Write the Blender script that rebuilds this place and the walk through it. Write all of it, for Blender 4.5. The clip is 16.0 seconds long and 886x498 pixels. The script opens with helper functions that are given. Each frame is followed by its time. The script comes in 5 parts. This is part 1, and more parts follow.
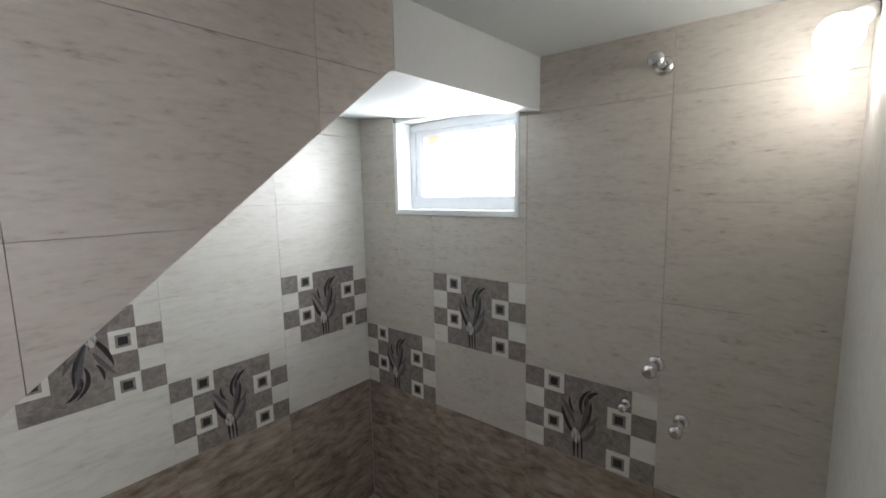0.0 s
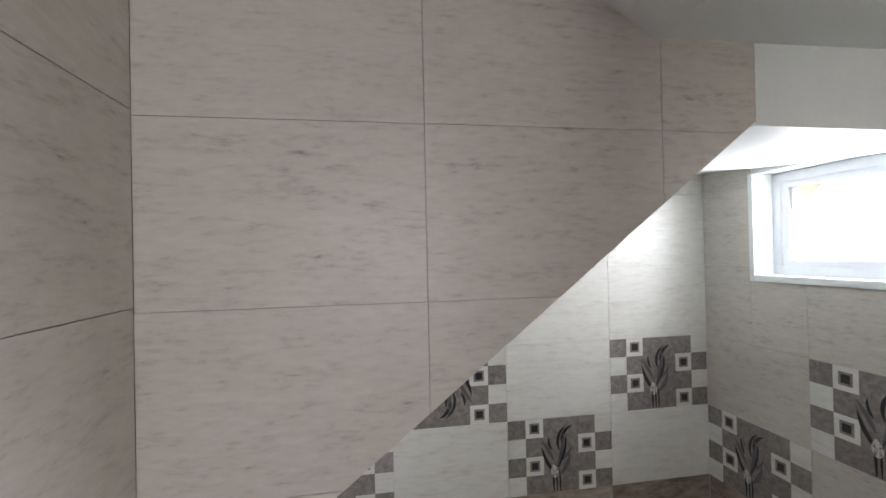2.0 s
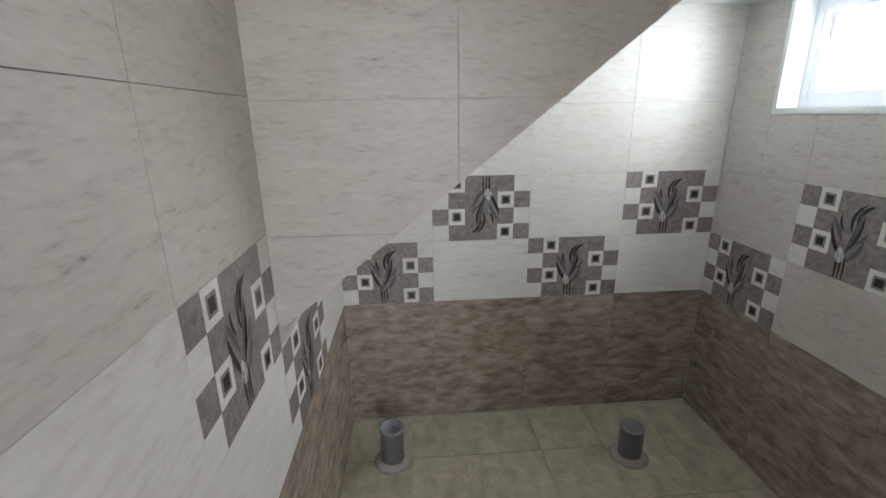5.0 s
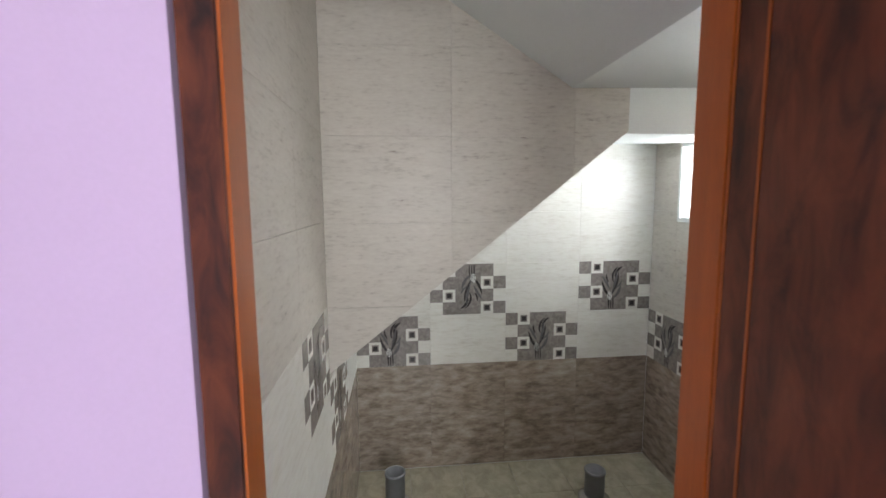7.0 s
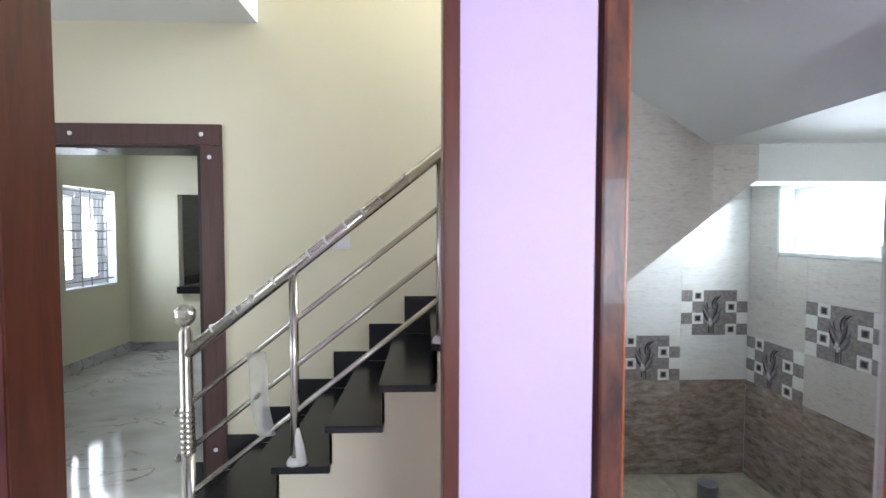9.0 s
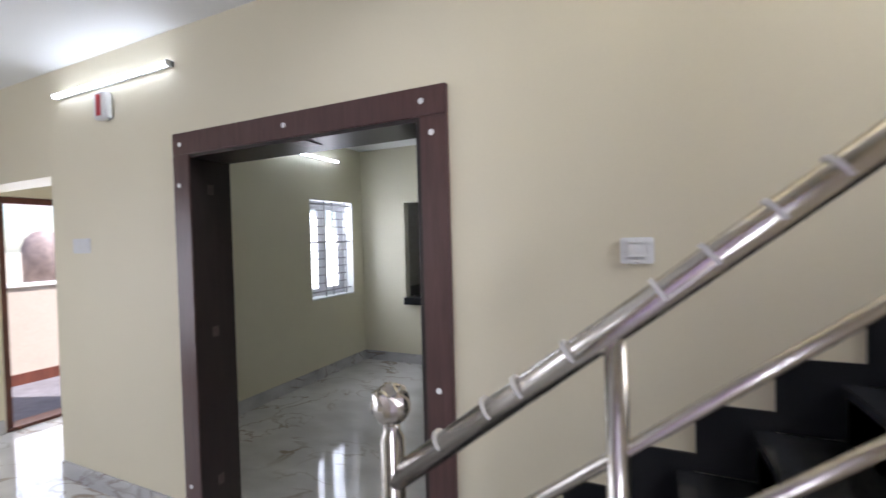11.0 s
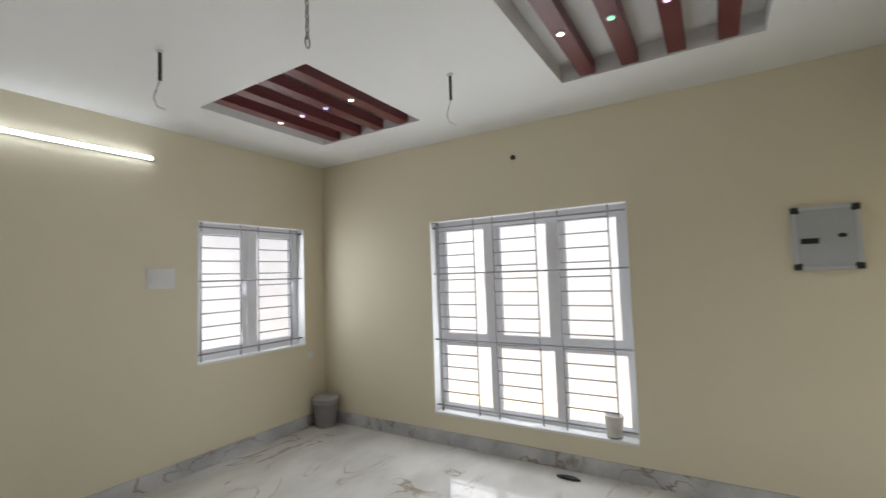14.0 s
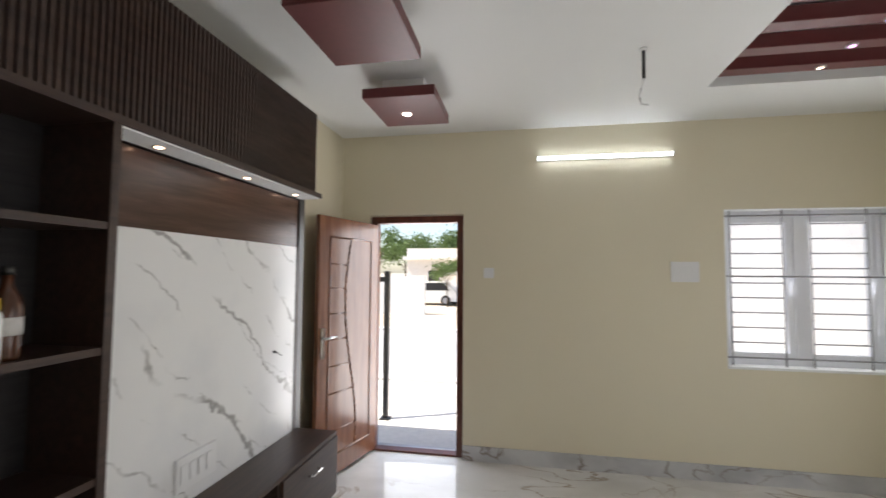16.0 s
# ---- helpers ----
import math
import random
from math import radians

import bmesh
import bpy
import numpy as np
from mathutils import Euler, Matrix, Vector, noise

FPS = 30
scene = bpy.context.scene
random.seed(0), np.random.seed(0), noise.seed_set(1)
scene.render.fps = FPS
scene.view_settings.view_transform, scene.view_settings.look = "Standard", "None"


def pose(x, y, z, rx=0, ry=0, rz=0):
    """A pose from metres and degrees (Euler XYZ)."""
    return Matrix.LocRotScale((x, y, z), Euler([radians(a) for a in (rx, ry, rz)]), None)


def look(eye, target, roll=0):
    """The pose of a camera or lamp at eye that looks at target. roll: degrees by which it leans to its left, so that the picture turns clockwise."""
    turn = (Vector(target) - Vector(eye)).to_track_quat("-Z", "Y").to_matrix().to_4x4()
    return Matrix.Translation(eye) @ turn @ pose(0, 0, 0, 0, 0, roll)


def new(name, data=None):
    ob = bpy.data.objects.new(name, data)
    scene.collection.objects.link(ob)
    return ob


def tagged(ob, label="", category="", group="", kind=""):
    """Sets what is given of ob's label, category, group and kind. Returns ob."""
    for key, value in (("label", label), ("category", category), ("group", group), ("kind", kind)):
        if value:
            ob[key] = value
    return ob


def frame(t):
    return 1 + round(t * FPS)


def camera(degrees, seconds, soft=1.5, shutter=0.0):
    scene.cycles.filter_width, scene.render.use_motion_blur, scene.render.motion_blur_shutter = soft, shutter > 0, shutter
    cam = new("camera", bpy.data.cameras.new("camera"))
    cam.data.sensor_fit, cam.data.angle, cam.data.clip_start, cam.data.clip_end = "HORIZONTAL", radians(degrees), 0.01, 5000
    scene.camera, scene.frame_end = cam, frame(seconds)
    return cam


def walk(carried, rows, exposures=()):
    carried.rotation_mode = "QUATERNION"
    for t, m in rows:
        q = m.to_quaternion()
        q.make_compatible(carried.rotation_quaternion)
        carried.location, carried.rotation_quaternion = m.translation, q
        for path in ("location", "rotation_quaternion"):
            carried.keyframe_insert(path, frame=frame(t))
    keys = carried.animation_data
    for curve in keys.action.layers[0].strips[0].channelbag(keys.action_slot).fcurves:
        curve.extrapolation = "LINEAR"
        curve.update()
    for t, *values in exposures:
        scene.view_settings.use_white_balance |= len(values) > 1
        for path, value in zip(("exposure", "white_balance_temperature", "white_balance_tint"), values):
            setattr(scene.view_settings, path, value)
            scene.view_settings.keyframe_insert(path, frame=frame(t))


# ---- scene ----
cam = camera(90.8, 16.0, soft=1.5, shutter=0.25)
PATH = [
    (0, (1.098, 1.091, 1.597), (-0.168, 2.617, 1.336), -1.1),
    (0.5, (1.1, 1.097, 1.622), (-0.282, 2.54, 1.532), -0.5),
    (1, (1.109, 1.071, 1.644), (-0.573, 2.153, 1.625), -1.1),
    (1.5, (1.11, 1.057, 1.639), (-0.808, 1.624, 1.648), -1.2),
    (2, (1.109, 1.057, 1.629), (-0.863, 1.394, 1.646), -1.2),
    (2.5, (1.147, 1.066, 1.616), (-0.829, 1.372, 1.636), -1.2),
    (3, (1.222, 1.055, 1.592), (-0.759, 1.33, 1.611), -1.2),
    (3.5, (1.289, 1.032, 1.496), (-0.686, 1.243, 1.259), -1.7),
    (3.7, (1.321, 1.017, 1.491), (-0.643, 1.17, 1.144), -1.7),
    (5.8, (1.462, 1.055, 1.572), (-0.442, 1.21, 0.958), -0.6),
    (6, (1.512, 1.054, 1.602), (-0.444, 1.204, 1.185), -0.4),
    (6.5, (1.668, 1.02, 1.653), (-0.309, 1.196, 1.373), -0.4),
    (7, (1.928, 0.966, 1.631), (-0.053, 1.164, 1.403), -0.4),
    (7.5, (2.162, 0.886, 1.654), (0.176, 1.067, 1.471), -0.1),
    (8, (2.366, 0.67, 1.64), (0.375, 0.823, 1.507), 0.1),
    (8.2, (2.414, 0.597, 1.632), (0.419, 0.724, 1.521), 0.1),
    (10.3, (1.591, 0.024, 1.648), (-0.402, -0.132, 1.571), -0.6),
    (10.5, (1.48, -0.024, 1.636), (-0.496, -0.337, 1.559), -0.9),
    (11, (1.215, -0.149, 1.633), (-0.6, -0.988, 1.591), -1.5),
    (11.5, (0.982, -0.383, 1.601), (-0.51, -1.714, 1.601), -1.8),
    (12, (0.832, -0.667, 1.592), (-0.205, -2.377, 1.619), -2.3),
    (12.5, (0.682, -1.007, 1.597), (0.167, -2.939, 1.649), -2.4),
    (13, (0.602, -1.298, 1.593), (0.563, -3.296, 1.661), -2.4),
    (13.5, (0.614, -1.573, 1.598), (1.124, -3.505, 1.693), -2.3),
    (14, (0.576, -1.806, 1.589), (1.624, -3.505, 1.708), -1.9),
    (14.5, (0.599, -1.942, 1.579), (2.085, -3.274, 1.71), -1.5),
    (15, (0.63, -2.122, 1.593), (2.451, -2.94, 1.726), -0.6),
    (15.5, (0.627, -2.247, 1.611), (2.609, -2.49, 1.73), -0.0),
    (16, (0.556, -2.329, 1.612), (2.521, -1.97, 1.722), 0.4),
]
EXPOSURES = [(0.0, 0.7, 6600, 14), (1.5, 0.70, 6700, 16), (2.5, 0.92, 6500, 15), (3.7, 0.9, 6500, 14), (6.0, 1.0, 6500, 13), (7.0, 1.08, 6700, 12), (8.0, 1.25, 6500, 10), (10.3, 1.5, 5300, 11), (11.0, 1.12, 6000, 19), (11.5, 0.9, 6200, 20), (12.5, 0.85, 6400, 18), (13.5, 0.6, 6500, 15), (14.5, 0.58, 6500, 12), (15.0, 0.3, 6600, 13), (15.5, 0.52, 6700, 14), (16.0, 0.74, 6600, 14)]
walk(cam, [(t, look(eye, target, roll)) for t, eye, target, roll in PATH], EXPOSURES)

# ---- light: sky, sun, daylight in the openings ----
SKY, SUN = 0.15, 5.0
world = bpy.data.worlds.new("sky_world")
scene.world = world
world.use_nodes = True
wn = world.node_tree.nodes
sky = wn.new("ShaderNodeTexSky")
sky.sky_type = "NISHITA"
sky.sun_disc = False
sky.sun_elevation, sky.sun_rotation = radians(60), radians(-24)
wn["Background"].inputs["Strength"].default_value = SKY
world.node_tree.links.new(sky.outputs[0], wn["Background"].inputs["Color"])
sun_data = bpy.data.lights.new("sun", "SUN")
sun_data.energy, sun_data.angle, sun_data.color = SUN, radians(0.5), (1.0, 0.95, 0.88)
sun = new("sun", sun_data)
sun.matrix_world = look((0, 0, 20), (0.2 * 10, -0.45 * 10, 20 - 0.87 * 10))


def daylight(x, y, z, tx, ty, tz, w, h, watts):
    d = bpy.data.lights.new("daylight", "AREA")
    d.shape, d.size, d.size_y, d.energy, d.color = "RECTANGLE", w, h, watts, (0.93, 0.97, 1.0)
    ob = new("daylight", d)
    ob.matrix_world = look((x, y, z), (tx, ty, tz))
    return ob


# ---- plan ----
XS, XE, YW, YT, ZC = -0.447, 4.40, -5.37, -0.66, 2.88   # hall: stair wall, entrance wall, window wall, TV wall, ceiling
YD, XK = -3.72, -3.85                                   # dining window wall, kitchen wall
XB, XI, YL, YR, XF = -0.56, 1.20, 0.707, 2.484, 0.381   # bathroom: back, door side, stair side, window side, stair face
XO = 1.36                                               # bedroom face of the bathroom wall

daylight(2.02, YW - 0.10, 1.2, 2.02, 0, 1.0, 1.7, 1.75, 18.5)
daylight(XE + 0.10, -4.5, 1.5, 0, -4.5, 1.2, 1.1, 1.2, 8)
daylight(XE + 0.20, -1.41, 1.1, 0, -1.7, 1.1, 0.72, 1.9, 10)
daylight(-0.01, YR + 0.16, 1.7, 0.5, 0, 1.0, 0.55, 0.35, 5.5)
daylight(-3.21, YD - 0.235, 1.55, -2.9, 0, 1.0, 0.78, 1.1, 12)
daylight(-0.95, YW - 0.20, 1.1, -0.7, 0, 1.0, 0.7, 1.9, 8)
# lamp added at an unseen bedroom opening, to light the lilac wall
daylight(4.36, 1.6, 1.55, 0, 0.6, 1.2, 1.2, 1.1, 27)
# lamp added at an unseen upper stairwell opening, to brighten the stairs
daylight(0.4, 3.38, 4.3, 0.2, 0, 2.4, 1.2, 1.2, 70)
daylight(-6.37, -2.25, 1.8, -3, -2.4, 1.0, 0.85, 0.8, 5)


# ---- materials ----
def shader(name, col, rough=0.5, metal=0.0, bump=0.0, scale=40.0, vary=0.06, coat=0.0, stretch=(1, 1, 1), coords="Object", big=3.0):
    m = bpy.data.materials.new(name)
    m.use_nodes = True
    n, l = m.node_tree.nodes, m.node_tree.links
    b = n["Principled BSDF"]
    b.inputs["Roughness"].default_value, b.inputs["Metallic"].default_value = rough, metal
    b.inputs["Coat Weight"].default_value = coat
    tc = n.new("ShaderNodeTexCoord")
    mp = n.new("ShaderNodeMapping")
    mp.inputs["Scale"].default_value = stretch
    l.new(tc.outputs[coords], mp.inputs["Vector"])
    fine, wide = n.new("ShaderNodeTexNoise"), n.new("ShaderNodeTexNoise")
    fine.inputs["Scale"].default_value, wide.inputs["Scale"].default_value = scale, big
    fine.inputs["Detail"].default_value = 5
    for t in (fine, wide):
        l.new(mp.outputs[0], t.inputs["Vector"])
    add = n.new("ShaderNodeMath")
    add.operation = "ADD"
    l.new(fine.outputs["Fac"], add.inputs[0])
    l.new(wide.outputs["Fac"], add.inputs[1])
    ramp = n.new("ShaderNodeMapRange")
    ramp.inputs["From Min"].default_value, ramp.inputs["From Max"].default_value = 0.6, 1.4
    ramp.inputs["To Min"].default_value, ramp.inputs["To Max"].default_value = 1 - vary, 1 + vary
    l.new(add.outputs[0], ramp.inputs["Value"])
    mul = n.new("ShaderNodeVectorMath")
    mul.operation = "SCALE"
    mul.inputs[0].default_value = col
    l.new(ramp.outputs[0], mul.inputs["Scale"])
    l.new(mul.outputs[0], b.inputs["Base Color"])
    if bump:
        bp = n.new("ShaderNodeBump")
        bp.inputs["Strength"].default_value, bp.inputs["Distance"].default_value = bump, 0.004
        l.new(fine.outputs["Fac"], bp.inputs["Height"])
        l.new(bp.outputs[0], b.inputs["Normal"])
    return m


def streaked(name, stops, stretch, scale, rough, coat=0.0, detail=8, distort=0.6, rand=True, bump=0.02, blotch=0.0, big=2.5):
    """Stone or timber: stretched noise through a colour ramp, shifted from piece to piece."""
    m = bpy.data.materials.new(name)
    m.use_nodes = True
    n, l = m.node_tree.nodes, m.node_tree.links
    b = n["Principled BSDF"]
    b.inputs["Roughness"].default_value, b.inputs["Coat Weight"].default_value = rough, coat
    tc, mp, oi = n.new("ShaderNodeTexCoord"), n.new("ShaderNodeMapping"), n.new("ShaderNodeObjectInfo")
    mp.inputs["Scale"].default_value = stretch
    l.new(tc.outputs["Object"], mp.inputs["Vector"])
    if rand:
        k = n.new("ShaderNodeVectorMath")
        k.operation = "SCALE"
        k.inputs[0].default_value = (37, 53, 71)
        l.new(oi.outputs["Random"], k.inputs["Scale"])
        l.new(k.outputs[0], mp.inputs["Location"])
    t = n.new("ShaderNodeTexNoise")
    t.inputs["Scale"].default_value, t.inputs["Detail"].default_value = scale, detail
    t.inputs["Roughness"].default_value, t.inputs["Distortion"].default_value = 0.62, distort
    l.new(mp.outputs[0], t.inputs["Vector"])
    w = n.new("ShaderNodeTexNoise")
    w.inputs["Scale"].default_value, w.inputs["Detail"].default_value = big, 3
    l.new(mp.outputs[0], w.inputs["Vector"])
    mix = n.new("ShaderNodeMix")
    mix.inputs["Factor"].default_value = blotch
    l.new(t.outputs["Fac"], mix.inputs["A"])
    l.new(w.outputs["Fac"], mix.inputs["B"])
    r = n.new("ShaderNodeValToRGB")
    while len(r.color_ramp.elements) < len(stops):
        r.color_ramp.elements.new(0.5)
    for e, (p, c) in zip(r.color_ramp.elements, stops):
        e.position, e.color = p, (*c, 1)
    l.new(mix.outputs["Result"], r.inputs["Fac"])
    l.new(r.outputs["Color"], b.inputs["Base Color"])
    bp = n.new("ShaderNodeBump")
    bp.inputs["Strength"].default_value, bp.inputs["Distance"].default_value = bump, 0.003
    l.new(t.outputs["Fac"], bp.inputs["Height"])
    l.new(bp.outputs[0], b.inputs["Normal"])
    return m


def veined(name, base, cloud, vein, scale, rough, width=0.02, thick=0.75, soft=0.5):
    """Polished marble: clouds and thin wandering veins."""
    m = bpy.data.materials.new(name)
    m.use_nodes = True
    n, l = m.node_tree.nodes, m.node_tree.links
    b = n["Principled BSDF"]
    b.inputs["Roughness"].default_value = rough
    tc, mp = n.new("ShaderNodeTexCoord"), n.new("ShaderNodeMapping")
    mp.inputs["Rotation"].default_value = (0.3, 0.5, 0.7)
    mp.inputs["Scale"].default_value = (1, 0.55, 1)
    l.new(tc.outputs["Object"], mp.inputs["Vector"])
    c = n.new("ShaderNodeTexNoise")
    c.inputs["Scale"].default_value, c.inputs["Detail"].default_value = scale * 1.7, 6
    v = n.new("ShaderNodeTexNoise")
    v.inputs["Scale"].default_value, v.inputs["Detail"].default_value, v.inputs["Distortion"].default_value = scale, 5, 1.6
    k = n.new("ShaderNodeTexNoise")
    k.inputs["Scale"].default_value, k.inputs["Detail"].default_value = scale * 0.9, 2
    for t in (c, v, k):
        l.new(mp.outputs[0], t.inputs["Vector"])
    sub = n.new("ShaderNodeMath")
    sub.operation = "SUBTRACT"
    sub.inputs[1].default_value = 0.5
    l.new(v.outputs["Fac"], sub.inputs[0])
    ab = n.new("ShaderNodeMath")
    ab.operation = "ABSOLUTE"
    l.new(sub.outputs[0], ab.inputs[0])
    line = n.new("ShaderNodeMapRange")
    line.inputs["From Min"].default_value, line.inputs["From Max"].default_value = 0.0, width
    line.inputs["To Min"].default_value, line.inputs["To Max"].default_value = thick, 0.0
    l.new(ab.outputs[0], line.inputs["Value"])
    gate = n.new("ShaderNodeMapRange")
    gate.inputs["From Min"].default_value, gate.inputs["From Max"].default_value = soft, soft + 0.12
    l.new(k.outputs["Fac"], gate.inputs["Value"])
    both = n.new("ShaderNodeMath")
    both.operation = "MULTIPLY"
    l.new(line.outputs[0], both.inputs[0])
    l.new(gate.outputs[0], both.inputs[1])
    r = n.new("ShaderNodeValToRGB")
    r.color_ramp.elements[0].position, r.color_ramp.elements[0].color = 0.35, (*cloud, 1)
    r.color_ramp.elements[1].position, r.color_ramp.elements[1].color = 0.62, (*base, 1)
    l.new(c.outputs["Fac"], r.inputs["Fac"])
    mix = n.new("ShaderNodeMix")
    mix.data_type = "RGBA"
    l.new(both.outputs[0], mix.inputs["Factor"])
    l.new(r.outputs["Color"], mix.inputs["A"])
    mix.inputs["B"].default_value = (*vein, 1)
    l.new(mix.outputs["Result"], b.inputs["Base Color"])
    return m


def drifting(name, base, cloud, vein, lean, scale, rough):
    """Marble print: long slanting veins that fade in and out, over faint clouds."""
    m = bpy.data.materials.new(name)
    m.use_nodes = True
    n, l = m.node_tree.nodes, m.node_tree.links
    b = n["Principled BSDF"]
    b.inputs["Roughness"].default_value = rough
    tc, mp = n.new("ShaderNodeTexCoord"), n.new("ShaderNodeMapping")
    mp.inputs["Rotation"].default_value = (0, radians(lean), 0)
    l.new(tc.outputs["Object"], mp.inputs["Vector"])
    total = None
    for size, sharp, power, gate_at, shift in ((1.0, 0.987, 0.9, 0.44, 0.0), (2.1, 0.990, 0.65, 0.47, 3.7)):
        w = n.new("ShaderNodeTexWave")
        w.inputs["Scale"].default_value, w.inputs["Distortion"].default_value = scale * size, 5.5
        w.inputs["Detail"].default_value, w.inputs["Detail Scale"].default_value = 7, 1.3
        w.inputs["Detail Roughness"].default_value, w.inputs["Phase Offset"].default_value = 0.6, shift
        l.new(mp.outputs[0], w.inputs["Vector"])
        line = n.new("ShaderNodeMapRange")
        line.inputs["From Min"].default_value, line.inputs["From Max"].default_value = sharp, 1.0
        line.inputs["To Max"].default_value = power
        l.new(w.outputs["Fac"], line.inputs["Value"])
        k = n.new("ShaderNodeTexNoise")
        k.inputs["Scale"].default_value, k.inputs["Detail"].default_value = 3.2 * size, 3
        l.new(mp.outputs[0], k.inputs["Vector"])
        gate = n.new("ShaderNodeMapRange")
        gate.inputs["From Min"].default_value, gate.inputs["From Max"].default_value = gate_at, gate_at + 0.14
        l.new(k.outputs["Fac"], gate.inputs["Value"])
        both = n.new("ShaderNodeMath")
        both.operation = "MULTIPLY"
        l.new(line.outputs[0], both.inputs[0])
        l.new(gate.outputs[0], both.inputs[1])
        if total:
            most = n.new("ShaderNodeMath")
            most.operation = "MAXIMUM"
            l.new(total.outputs[0], most.inputs[0])
            l.new(both.outputs[0], most.inputs[1])
            both = most
        total = both
    c = n.new("ShaderNodeTexNoise")
    c.inputs["Scale"].default_value, c.inputs["Detail"].default_value = 2.2, 4
    l.new(mp.outputs[0], c.inputs["Vector"])
    r = n.new("ShaderNodeValToRGB")
    r.color_ramp.elements[0].position, r.color_ramp.elements[0].color = 0.34, (*cloud, 1)
    r.color_ramp.elements[1].position, r.color_ramp.elements[1].color = 0.52, (*base, 1)
    l.new(c.outputs["Fac"], r.inputs["Fac"])
    mix = n.new("ShaderNodeMix")
    mix.data_type = "RGBA"
    l.new(total.outputs[0], mix.inputs["Factor"])
    l.new(r.outputs["Color"], mix.inputs["A"])
    mix.inputs["B"].default_value = (*vein, 1)
    l.new(mix.outputs["Result"], b.inputs["Base Color"])
    return m


def glow(name, col, power):
    m = bpy.data.materials.new(name)
    m.use_nodes = True
    b = m.node_tree.nodes["Principled BSDF"]
    b.inputs["Base Color"].default_value = (*col, 1)
    b.inputs["Emission Color"].default_value = (*col, 1)
    b.inputs["Emission Strength"].default_value = power
    return m


def glass(name, col=(1, 1, 1), rough=0.0):
    m = bpy.data.materials.new(name)
    m.use_nodes = True
    b = m.node_tree.nodes["Principled BSDF"]
    b.inputs["Base Color"].default_value = (*col, 1)
    b.inputs["Roughness"].default_value, b.inputs["Transmission Weight"].default_value, b.inputs["IOR"].default_value = rough, 1.0, 1.3
    return m


CREAM = shader("cream_paint", (0.72, 0.66, 0.50), 0.55, bump=0.05, scale=180, vary=0.025, big=1.2)
WHITE = shader("white_ceiling_paint", (0.80, 0.81, 0.80), 0.6, bump=0.04, scale=150, vary=0.02, big=1.0)
BATHWHITE = shader("bathroom_white_paint", (0.78, 0.82, 0.81), 0.55, bump=0.05, scale=120, vary=0.03)
PURPLE = shader("lilac_paint", (0.70, 0.55, 0.80), 0.5, bump=0.05, scale=160, vary=0.03)
GREENISH = shader("pale_green_paint", (0.72, 0.69, 0.53), 0.55, bump=0.04, scale=160, vary=0.025)
MARBLE = veined("white_marble_floor", (0.74, 0.73, 0.70), (0.58, 0.57, 0.54), (0.30, 0.23, 0.16), 1.7, 0.06, 0.016, 0.85, 0.45)
SKIRT = veined("grey_marble_skirting", (0.60, 0.60, 0.60), (0.42, 0.42, 0.43), (0.22, 0.17, 0.14), 2.2, 0.16, 0.03, 0.9, 0.45)
TVSTONE = drifting("white_marble_laminate", (0.80, 0.80, 0.79), (0.73, 0.735, 0.74), (0.30, 0.29, 0.28), 48, 0.75, 0.18)
TILE = streaked("beige_wall_tile", [(0.30, (0.25, 0.22, 0.19)), (0.365, (0.45, 0.415, 0.37)), (0.46, (0.54, 0.505, 0.455)), (0.66, (0.60, 0.57, 0.515))], (8, 30, 30), 4.0, 0.38, blotch=0.32, big=1.1, detail=12, distort=0.15)
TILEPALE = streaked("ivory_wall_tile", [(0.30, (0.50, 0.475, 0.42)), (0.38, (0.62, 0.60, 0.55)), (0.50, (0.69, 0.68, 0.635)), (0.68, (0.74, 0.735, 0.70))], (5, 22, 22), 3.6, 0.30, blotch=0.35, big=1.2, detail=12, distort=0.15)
TILEDARK = streaked("brown_wall_tile", [(0.30, (0.12, 0.09, 0.068)), (0.43, (0.25, 0.20, 0.16)), (0.55, (0.37, 0.31, 0.255)), (0.70, (0.50, 0.44, 0.375))], (3.4, 9, 9), 3.4, 0.2, blotch=0.25, big=1.4, detail=14, distort=0.2)
FLOORTILE = streaked("olive_floor_tile", [(0.25, (0.23, 0.20, 0.14)), (0.5, (0.40, 0.365, 0.275)), (0.75, (0.56, 0.525, 0.415))], (4, 5, 5), 3.0, 0.3, blotch=0.3)
GROUT = shader("dark_grout", (0.38, 0.35, 0.315), 0.9, vary=0.2)
PGREY = streaked("taupe_print", [(0.3, (0.17, 0.15, 0.14)), (0.6, (0.29, 0.265, 0.25)), (0.8, (0.36, 0.33, 0.31))], (9, 16, 9), 5, 0.16)
PWHITE = shader("ivory_print", (0.72, 0.71, 0.69), 0.16, vary=0.03)
PDARK = shader("charcoal_print", (0.045, 0.04, 0.042), 0.16, vary=0.2)
PBUD = shader("flower_bud_print", (0.60, 0.59, 0.58), 0.16, vary=0.08)
PLEAF = shader("grey_leaf_print", (0.13, 0.125, 0.13), 0.16, vary=0.2)
GRANITE = shader("black_granite", (0.018, 0.019, 0.021), 0.22, vary=0.35, scale=260)
STEEL = shader("wrapped_stainless_steel", (0.62, 0.59, 0.55), 0.24, 1.0, bump=0.25, scale=22, vary=0.12, stretch=(1, 1, 1))
CHROME = shader("chrome", (0.7, 0.7, 0.7), 0.12, 1.0, vary=0.04)
FILM = shader("plastic_wrap_tape", (0.72, 0.70, 0.68), 0.3, bump=0.3, scale=60)
CLING = shader("milky_cling_film", (0.80, 0.79, 0.77), 0.25, bump=0.4, scale=45)
